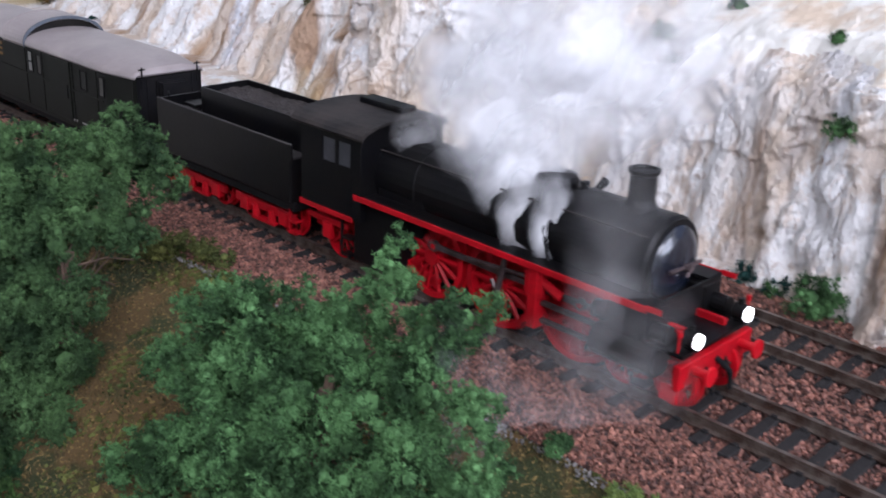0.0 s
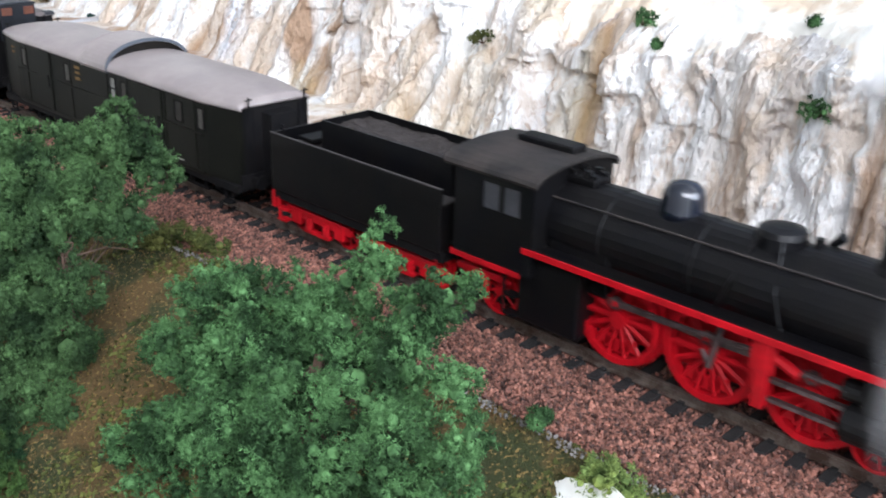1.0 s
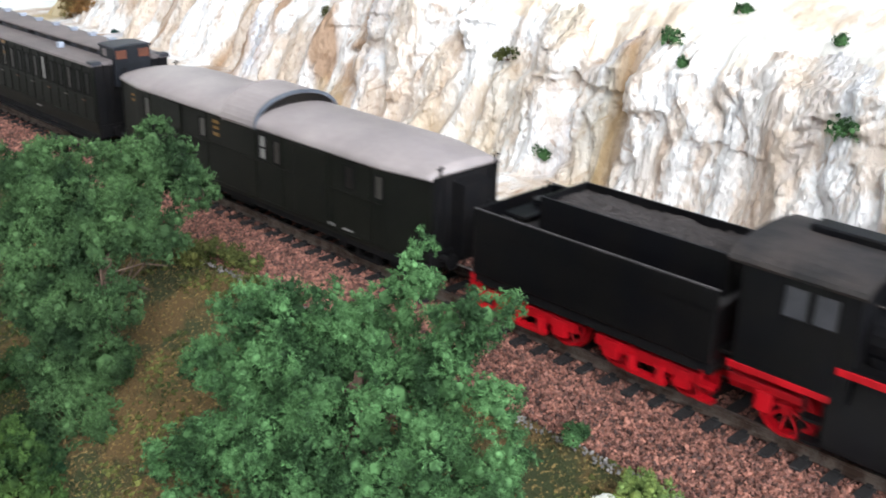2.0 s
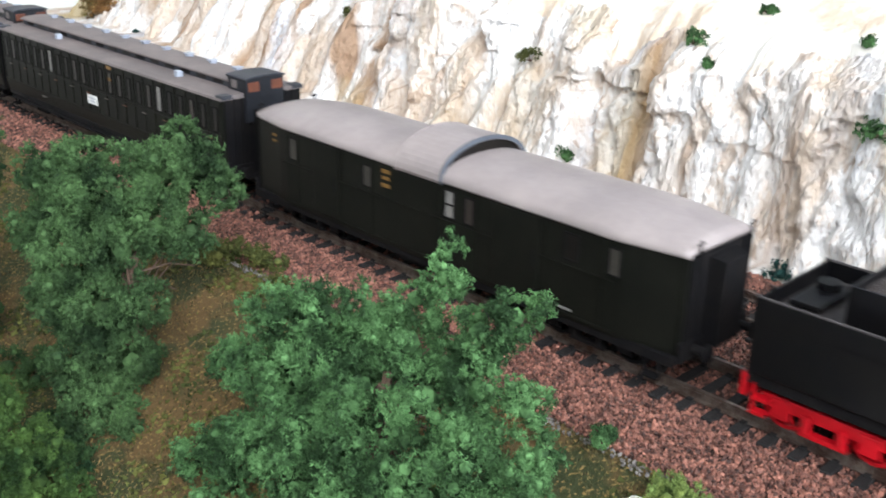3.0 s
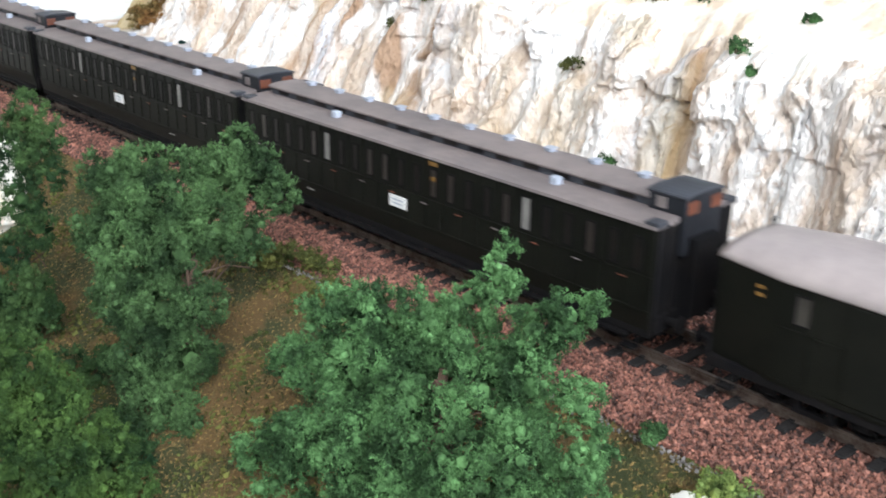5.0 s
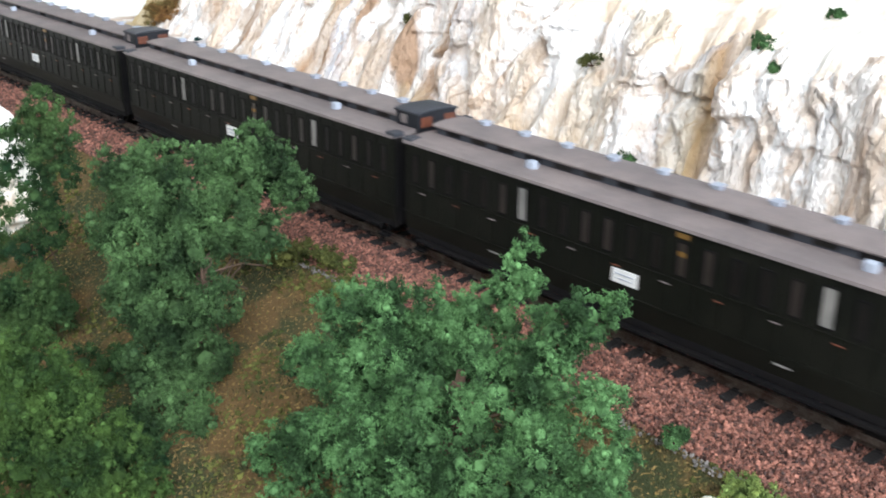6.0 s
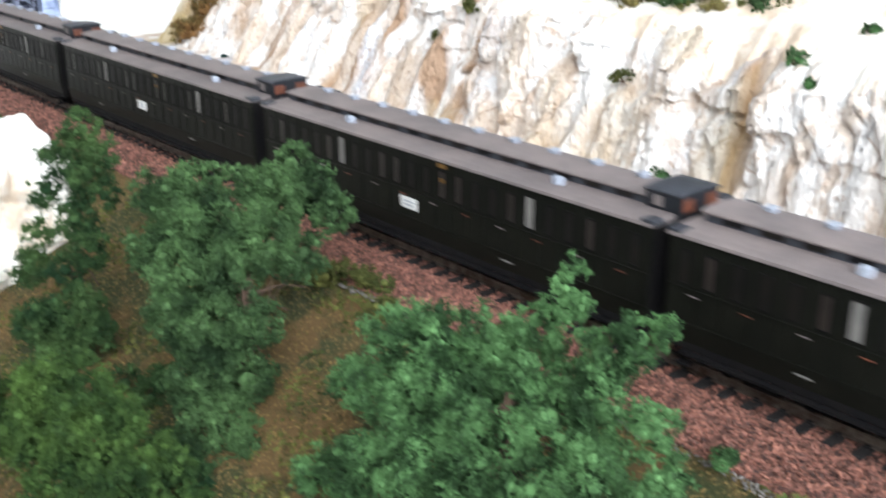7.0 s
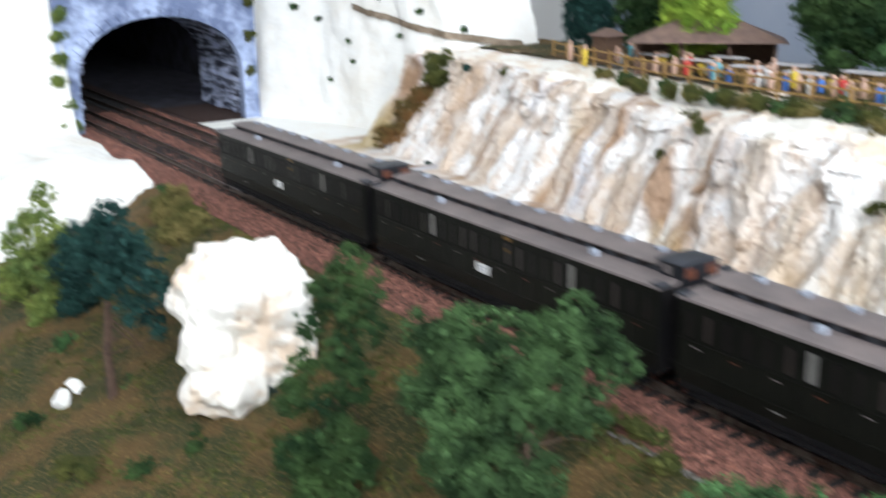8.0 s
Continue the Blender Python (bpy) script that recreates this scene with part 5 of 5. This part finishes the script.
ROUND_SKIRT = [(-154, -68, 11, 7.7), (-136, -66, 8, 10.2), (-121, -58, 11, 8.6), (-134, -71, -5, 9.2), (-118, -66, -5, 9.9), (-108, -60, -2, 7.2), (-118, -74, -19, 10.2), (-104, -66, -16, 8.1), (-106, -75, -29, 11.3), (-92, -71, -31, 8.6), (-96, -81, -41, 11.7), (-84, -76, -42, 7.0)]
tree(-112, -66, ROUND_CROWN + ROUND_SKIRT, "spreading grey-green model tree on the grassy slope", LEAF_MID, 8.0, 1.0)
tree(-194, -80, [(-203, -67, 40, 6.0), (-195, -64, 34, 5.6), (-208, -72, 32, 6.8), (-198, -69, 26, 6.8), (-211, -79, 20, 5.7), (-190, -67, 20, 4.9), (-198, -75, 12, 6.8), (-210, -84, 5, 5.0), (-189, -74, 4, 6.8), (-197, -81, -5, 5.7), (-211, -88, -7, 6.6), (-187, -82, -18, 9.1), (-201, -90, -24, 8.5), (-178, -80, -24, 6.7), (-189, -89, -35, 8.4)],
     "slim dark green model tree with gaps in its crown", LEAF_DEEP, 6.0, 1.0, 1.6)
tree(-104, -112, [(-124, -110, -7, 6.4), (-133, -114, -12, 7.2), (-114, -106, -10, 6.6), (-105, -105, -14, 6.5), (-110, -112, -17, 9.2), (-124, -118, -22, 9.5), (-94, -102, -20, 5.9), (-84, -98, -19, 4.3), (-96, -110, -23, 9.0), (-107, -120, -31, 9.2), (-83, -104, -28, 6.9), (-74, -100, -28, 4.8), (-86, -115, -34, 8.8), (-139, -122, -22, 9.8)],
     "low wide warm green model tree on the slope", LEAF_WARM, 7.0, 1.0, 1.6)
tree(-344, -116, [(-342, -110, 34, 7), (-350, -112, 26, 8), (-332, -106, 25, 8), (-322, -102, 13, 8), (-358, -115, 17, 8), (-340, -108, 14, 9), (-314, -98, 4, 7), (-346, -112, 4, 7), (-330, -106, -4, 7), (-318, -101, -10, 5)],
     "dark blue-green model pine with a bare brown trunk", LEAF_DARK, 5.0, 1.3, 2.6)
tree(-505, -110, [(-505, -103, 14, 6.4), (-501, -109, 1, 8.9), (-491, -104, -9, 9.5), (-510, -119, -11, 8.4), (-497, -117, -24, 10.8), (-481, -105, -29, 10.1), (-506, -126, -36, 9.6), (-477, -113, -47, 10.7)],
     "loose pale green model tree near the white slope", LEAF_LIGHT, 3.5, 1.4, 1.5)
tree(-452, -100, [(-450, -100, -2, 9), (-440, -100, -14, 9), (-462, -102, -18, 10), (-448, -102, -30, 10), (-458, -104, -42, 8)],
     "small dark green model tree behind the pine", LEAF_DARK, 4.0, 1.3, 1.3)

lumpy_boulder("white_rock", (-285, -80, -6), [(-292, -74, 11, 29, 31, 21), (-280, -94, -10, 12, 13, 13), (-282, -62, -13, 20, 20, 26), (-275, -87, -28, 18, 21, 13)], "large white plaster boulder with a narrow waist on the meadow", CRUMPLED)
boulder("white_rock", 56, -31, -15, 21, 15, 13, 5, "white plaster rock in the grass below the track", PLASTER)
boulder("white_stone", -372, -126, -50, 6, 4, 3, 1, "small white stone lying in the grass", PLASTER)
boulder("white_stone", -366, -134, -53, 4, 4, 5, 2, "small white stone lying in the grass", PLASTER)

for x, y, z, r, m, l in (
        (23, -19, -2, 3.4, LEAF, "small round green bush by the ballast"), (45, -25, -5, 6.5, LEAF_LIGHT, "yellow-green bush by the white rock"),
        (-114, -16, -3, 6.0, LEAF_OLIVE, "olive bush at the foot of the ballast"), (-128, -19, -4, 6.5, LEAF_OLIVE, "olive bush at the foot of the ballast"), (-96, -22, -5, 5.5, LEAF_OLIVE, "low olive bush on the slope"),
        (-62, -24, -6, 5.0, LEAF_OLIVE, "low olive bush behind the tree"), (-180, -24, -8, 6.5, LEAF_OLIVE, "olive bush behind the trees"), (-480, -24, -8, 9, LEAF_OLIVE, "olive bush by the track"), (-510, -26, -8, 8, LEAF_LIGHT, "pale bush at the white slope"), (-545, -20, -4, 5, LEAF, "green bush by the white slope"),
        (-250, -150, -57, 6, LEAF_OLIVE, "low olive bush on the meadow"), (-290, -142, -55, 5, LEAF_OLIVE, "low olive bush on the meadow"), (-345, -108, -48, 5, LEAF, "green tuft round a trunk"), (-268, -74, -30, 6, LEAF_DARK, "dark bush under the tree"), (-300, -100, -47, 5, LEAF_OLIVE, "olive bush beside the boulder"), (-430, -150, -66, 9, LEAF_OLIVE, "low olive bush on the meadow"),
        (-505, -28, -9, 14, LEAF_DRY, "dry yellow-olive grass clump by the track"), (-460, -34, -12, 14, LEAF_DRY, "dry yellow-olive grass clump by the track"), (-423, -119, -52, 7, LEAF, "low green tuft on the meadow"), (-369, -150, -62, 6, LEAF_DEEP, "low dark green tuft on the meadow"), (-305, -145, -59, 7, LEAF_OLIVE, "loose olive tuft on the meadow"), (-273, -125, -52, 6, LEAF_DEEP, "low dark green tuft on the meadow"), (-293, -162, -66, 5, LEAF_OLIVE, "loose olive tuft on the meadow"), (-262, -104, -44, 7, LEAF_DEEP, "dark green tuft at the foot of the boulder"),
        # Six bushes added to darken ground that is only shaded.
        (-113, -89, ground_height(-113, -89) - 1, 9, LEAF_DEEP, "low dark green bush added as shade between the trees"), (-135, -66, ground_height(-135, -66) - 1, 6, LEAF_OLIVE, "low olive bush added as shade between the trees"), (-147, -79, ground_height(-147, -79) - 1, 9, LEAF_DEEP, "low dark green bush added as shade between the trees"), (-158, -45, ground_height(-158, -45) - 1, 4, LEAF_OLIVE, "low olive bush added as shade between the trees"), (-92, -92, ground_height(-92, -92) - 1, 8, LEAF_DEEP, "low dark green bush added as shade between the trees"), (-176, -24, ground_height(-176, -24) - 1, 4, LEAF_OLIVE, "low olive bush added as shade between the trees"),
        (28, 90, -2, 9.0, LEAF, "upright green bush at the foot of the cliff"), (8, 95, -2, 7.0, LEAF_DARK, "dark bush at the foot of the cliff")):
    bush(x, y, z, r, m, l)
for x, y, z, r, m in ((-147, 152, 37, 4.2, LEAF_OLIVE), (-109, 140, 6, 4.0, LEAF), (-64, 143, 57, 5.0, LEAF), (-51, 146, 52, 1.8, LEAF), (-287, 178, 37, 4.0, LEAF_OLIVE), (-505, 191, -6, 3.2, LEAF_DARK),
                      (-45, 166, 68, 2.2, LEAF), (22, 106, 47, 4.2, LEAF), (44, 104, 60, 3.2, LEAF), (2, 128, 66, 2.2, LEAF), (-262, 180, 54, 5.0, LEAF_OLIVE), (-278, 182, 57, 4.5, LEAF_OLIVE), (-480, 202, 60, 5.0, LEAF_OLIVE), (-520, 206, 60, 3.5, LEAF_DARK)):
    place = on_cliff(x, z)
    bush(x, place[1] - 1.0, place[2], r, m, "small green bush clinging to the white cliff", 0.7, "bushes on the cliff")
for x, y, z, r, m in ((-568, 172, 4, 14, LEAF_RUST), (-564, 184, 20, 13, LEAF_RUST), (-556, 196, 46, 11, LEAF_OLIVE), (-562, 192, 34, 11, LEAF_RUST), (-560, 200, 62, 9, LEAF_OLIVE), (-585, 196, -2, 9, LEAF_OLIVE), (-606, 172, -2, 9, LEAF_DARK)):
    bush(x, y, z, r, m, "rusty moss at the end of the cliff", 1.2, "moss at the cliff end")
for u, v, r in ((0.16, 0.30, 4.5), (0.24, 0.27, 3.2), (0.40, 0.22, 2.0), (0.44, 0.36, 3.5), (0.62, 0.24, 2.6), (0.72, 0.30, 3.6), (0.84, 0.26, 3.4), (0.42, 0.17, 1.8), (0.30, 0.12, 1.6), (0.55, 0.33, 2.2)):
    x, y, z = hill_face(u, v)
    bush(x + 1, y - 1, z, 0.8 * r, LEAF_MID, "tiny green bush on the white hillside", 0.9, "bushes on the hillside")
for k, (y, z) in enumerate(((-18, 6), (-19, 24), (-20, 42), (-20, 60), (-20, 78), (-18, 96), (-6, 116), (145, 70), (146, 40), (147, 100), (120, 118))):
    bush(-786, y, z, 7 if k < 7 else 5, LEAF_LIGHT if k < 7 else LEAF_OLIVE, "ivy growing on the tunnel portal", 1.2, "ivy on the portal")

# ---- beer garden on the cliff ----


def garden_y(x):
    return float(np.interp(x, [-480, -340, -230, -120], [248, 205, 191, 186]))


def fence():
    t = thing("rail_fence", 0, 0, 0, "yellow-brown wooden post and rail fence along the cliff", "fence")
    xs = [-482 + 22.0 * k for k in range(18)]
    for x in xs:
        b = bmesh.new()
        box(b, x - 0.7, x + 0.7, garden_y(x) - 0.7, garden_y(x) + 0.7, 66, 80.5, 0.15)
        part("post", b, WOOD, t)
    for x0, x1 in zip(xs, xs[1:]):
        for z in (73.5, 79):
            b = bmesh.new()
            rod(b, (x0, garden_y(x0) - 0.8, z), (x1, garden_y(x1) - 0.8, z + RNG.normal(0, 0.3)), 0.55, 6)
            part("rail", b, WOOD, t)
    return t


def garden_table(x, y, turn):
    t = thing("beer_table", x, y, 70, "small wooden beer garden table with two benches", "table", "beer garden tables")
    for name, a in (("tabletop", (-11, 11, -4, 4, 8.2, 9.2)), ("bench", (-11, 11, -9.5, -6.5, 4.6, 5.4)), ("bench", (-11, 11, 6.5, 9.5, 4.6, 5.4))):
        b = bmesh.new()
        box(b, *a, 0.2)
        top = part(name, b, WOOD if name == "bench" else material_table, t)
    for x0 in (-8, 8):
        for y0, h in ((-3, 8.2), (3, 8.2), (-8, 4.6), (8, 4.6)):
            b = bmesh.new()
            box(b, x0 - 0.5, x0 + 0.5, y0 - 0.5, y0 + 0.5, -1.5, h)
            part("leg", b, WOOD, t)
    t.rotation_euler.z = radians(turn)
    return t


def figurine(x, y, z, h, mat):
    b = lathe(bmesh.new(), [(0.8, 0), (1.7, 0.4), (1.5, h * 0.35), (2.0, h * 0.60), (1.8, h * 0.72), (0.7, h * 0.78), (1.2, h * 0.84), (1.35, h * 0.91), (1.0, h * 0.98), (0.2, h)], (0, 0, 0), "z", 10)
    ob = part("figurine", b, mat, smooth=True)
    ob.data.materials.append(SKIN[4])
    for face in ob.data.polygons:
        face.material_index = int(face.center.z > 0.78 * h * MM)
    ob.location = (x * MM, y * MM, z * MM)
    return tagged(ob, "tiny plain painted figurine in the beer garden", "figurine", "figurines")


def hut(x, y, w, d, h, label, open_front):
    t = thing("garden_hut", x, y, 69, label, "hut", "huts")
    def piece(name, *a):
        b = bmesh.new()
        box(b, *a)
        part(name, b, HUT_WOOD, t)
    if open_front:
        for px in (-w / 2 + 2, -w / 6, w / 6, w / 2 - 2):
            for py in (-d / 2 + 2, d / 2 - 2.5):
                piece("post", px - 1, px + 1, py - 1, py + 1, -1, h)
        piece("wall", -w / 2, w / 2, d / 2 - 1, d / 2, -1, h)
        piece("parapet", -w / 2, w / 2, -d / 2 - 0.6, -d / 2 + 0.6, -1, h * 0.35)
    else:
        piece("wall", -w / 2, w / 2, -d / 2, d / 2, -1, h)
    b = bmesh.new()
    e = 5.0 if open_front else 2.5
    low = [b.verts.new(p) for p in ((-w / 2 - e, -d / 2 - e, h), (w / 2 + e, -d / 2 - e, h), (w / 2 + e, d / 2 + e, h), (-w / 2 - e, d / 2 + e, h))]
    up = [b.verts.new(p) for p in ((-w / 5, 0, h + d * 0.36), (w / 5, 0, h + d * 0.36))]
    for f in ((low[0], low[1], up[1], up[0]), (low[2], low[3], up[0], up[1]), (low[1], low[2], up[1]), (low[3], low[0], up[0]), (low[3], low[2], low[1], low[0])):
        b.faces.new(f)
    part("roof", b, HUT_ROOF, t)
    return t


material_table = material("pale_table_top", (0.55, 0.55, 0.58), 0.6, 0, (0.45, 0.43, 0.42), 200)
fence()
shelter = hut(-352, 262, 84, 36, 18, "open brown wooden garden shelter with a hipped roof", True)
shelter.rotation_euler.z = radians(42)
hut(-430, 252, 15, 14, 17, "small closed brown wooden garden hut", False)
for x, y, a in ((-232, 250, 3), (-372, 238, 6), (-330, 234, 4), (-288, 228, 3), (-250, 226, 2), (-330, 258, 5), (-280, 252, 4)):
    garden_table(x, y, a)
for k in range(64):
    x = -440 + 4.9 * k + RNG.normal(0, 3)
    y = garden_y(x) + RNG.choice([14, 22, 30, 38]) + RNG.normal(0, 2)
    figurine(x, y, 70 if k % 3 else 72, RNG.uniform(8.5, 11.5), SKIN[int(RNG.integers(0, 6))])
for x, y, z, m in ((-449, 236, 69, 4), (-418, 222, 69, 3), (-190, 215, 69, 2), (-164, 212, 69, 5), (-135, 212, 69, 4)):
    figurine(x, y, z, 14, SKIN[m])
for k in range(30):
    x = -400 + 11.0 * k
    bush(x, garden_y(x) - 5 + RNG.normal(0, 3), 65, RNG.uniform(3, 5) + 4 * (k / 30), (LEAF_OLIVE, LEAF_DRY, LEAF_OLIVE, LEAF_MID)[k % 4], "low green bush along the garden fence", 1.1, "bushes along the fence")
for x, y, s, m, l in ((-478, 276, 0.9, LEAF_DARK, "dark blue-green conifer behind the beer garden"), (-440, 296, 1.1, LEAF_DEEP, "dark olive tree behind the garden hut"), (-404, 306, 0.9, LEAF_DEEP, "dark tree behind the garden shelter"), (-360, 262, 1.05, LEAF_LIME, "bright lime-green tree in the beer garden"), (-262, 284, 1.5, LEAF_DEEP, "dark green tree behind the beer garden"), (-236, 296, 1.5, LEAF, "green tree behind the beer garden"), (-150, 300, 1.4, LEAF, "green tree behind the beer garden"), (-60, 290, 1.4, LEAF, "green tree behind the cliff")):
    tree(x, y, [(x - 2, y - 6, 70 + 14 * s, 10 * s), (x, y, 70 + 42 * s, 15 * s), (x - 9 * s, y, 70 + 28 * s, 14 * s), (x + 10 * s, y, 70 + 26 * s, 14 * s), (x, y - 4, 70 + 58 * s, 12 * s), (x + 2, y, 70 + 74 * s, 8 * s)], l, m, 3.5, 1.9, 1.8, 70, "garden trees")

# ---- steam ----
scene.cycles.transparent_max_bounces = 32


def wisp(x, y, z, w, h, turn, tilt, seed, mat=None):
    """One crumpled sheet of thin steam."""
    n = 14
    verts, uvs = [], []
    for i in range(n + 1):
        for j in range(n + 1):
            u, v = i / n - 0.5, j / n - 0.5
            verts.append((u * w + 0.10 * w * nz(v * 3, seed, 1), 0.16 * w * nz(u * 2.2 + seed, v * 2.2, 5), v * h + 0.06 * h * nz(u * 3, seed, 9)))
            uvs.append((i / n, j / n))
    faces = [(i * (n + 1) + j, (i + 1) * (n + 1) + j, (i + 1) * (n + 1) + j + 1, i * (n + 1) + j + 1) for i in range(n) for j in range(n)]
    ob = mesh_from("steam", verts, faces, mat or STEAM, None, True)
    layer = ob.data.uv_layers.new(name="UVMap")
    for loop in ob.data.loops:
        layer.data[loop.index].uv = uvs[loop.vertex_index]
    tagged(ob, "thin drifting wisp of white locomotive steam", "steam", "steam")
    return ob, (x, y, z, tilt, 0, turn)


# place at the start, size, turn, and drift per second (x, y, z)
WISPS = [wisp(*a) + (drift,) for a, drift in (
    ((-13, 8, 36, 13, 26, 44, 0, 1, STEAM), (85, 4, 50)),
    ((-4, 8, 36, 11, 25, 44, 0, 2, STEAM), (85, 4, 50)),
    ((-17, 12, 46, 30, 35, 42, 4, 3, STEAM), (95, 8, 60)),
    ((-28, 16, 57, 42, 42, 40, -4, 4, STEAM), (95, 8, 80)),
    ((-18, 22, 69, 51, 45, 46, 6, 5, STEAM), (95, 12, 80)),
    ((-7, 30, 78, 64, 50, 46, -6, 6, STEAM), (95, 12, 70)),
    ((-46, 26, 67, 48, 44, 40, 6, 15, STEAM), (95, 12, 90)),
    ((8, 36, 69, 55, 55, 48, 8, 11, MIST), (95, 14, 60)),
    ((-6, 26, 58, 51, 49, 46, -4, 12, MIST), (95, 14, 60)),
    ((-55, 14, 45, 17, 17, 44, 0, 16, MIST), (90, 4, 40)),
    ((20, 0, 34, 23, 63, 44, 0, 8, VEIL), (74, 0, 2)),
    ((31, -2, 16, 28, 41, 42, 4, 9, VEIL), (74, 0, -2)),
    ((13, -42, 13, 9, 47, 43, 0, 10, VEIL), (60, -10, -20)),
    ((19, -37, 12, 9, 45, 43, 6, 13, VEIL), (60, -10, -20)),
    ((17, -13, 4, 32, 44, 43, 0, 14, VEIL), (90, -4, -6)))]

# ---- what moves ----
# how far the train has come, millimetres, by seconds
RUN = [(0.0, -66.0), (0.5, -31.2), (1.0, 0.0), (1.5, 34.8), (2.0, 71.5), (2.2, 86.5), (3.3, 167.0), (3.5, 183.5), (4.0, 225.5), (4.5, 266.0), (4.7, 283.0), (5.8, 372.5), (6.0, 389.0), (6.5, 432.0), (7.0, 474.0), (7.5, 515.5), (8.0, 556.5)]


def run_at(t):
    """The distance run, gliding through the rows."""
    ts, ds = [r[0] for r in RUN], [r[1] for r in RUN]
    k = min(max(int(np.searchsorted(ts, t, "right")) - 1, 0), len(ts) - 2)
    slope = [(ds[min(i + 1, len(ts) - 1)] - ds[max(i - 1, 0)]) / (ts[min(i + 1, len(ts) - 1)] - ts[max(i - 1, 0)]) for i in (k, k + 1)]
    h = ts[k + 1] - ts[k]
    s = (t - ts[k]) / h
    return (2 * s ** 3 - 3 * s * s + 1) * ds[k] + (s ** 3 - 2 * s * s + s) * h * slope[0] + (3 * s * s - 2 * s ** 3) * ds[k + 1] + (s ** 3 - s * s) * h * slope[1]


def motions():
    times = [round(0.1 * k, 1) for k in range(81)]
    for ob, at in TRAIN:
        walk(ob, [(t, pose((at + run_at(t)) * MM, NEAR_Y * MM, 0)) for t in times])
    for ob, x, z, r in TURNING:
        walk(ob, [(t, pose(x * MM, 0, z * MM, 0, math.degrees(run_at(t) / r), 0)) for t in times])
    for ob in RODS:
        crank = 0.42 * 11.3
        walk(ob, [(t, pose((SET_BACK + crank * math.sin(run_at(t) / 11.3)) * MM, 0, (14.3 + crank * math.cos(run_at(t) / 11.3)) * MM)) for t in times])
    for ob, (x, y, z, rx, ry, rz), drift in WISPS:
        walk(ob, [(t, pose(*[(p + d * t) * MM for p, d in zip((x, y, z), drift)], rx, ry, rz + 4 * t)) for t in (0.0, 0.5, 1.0, 2.0, 4.0, 8.0)])


motions()
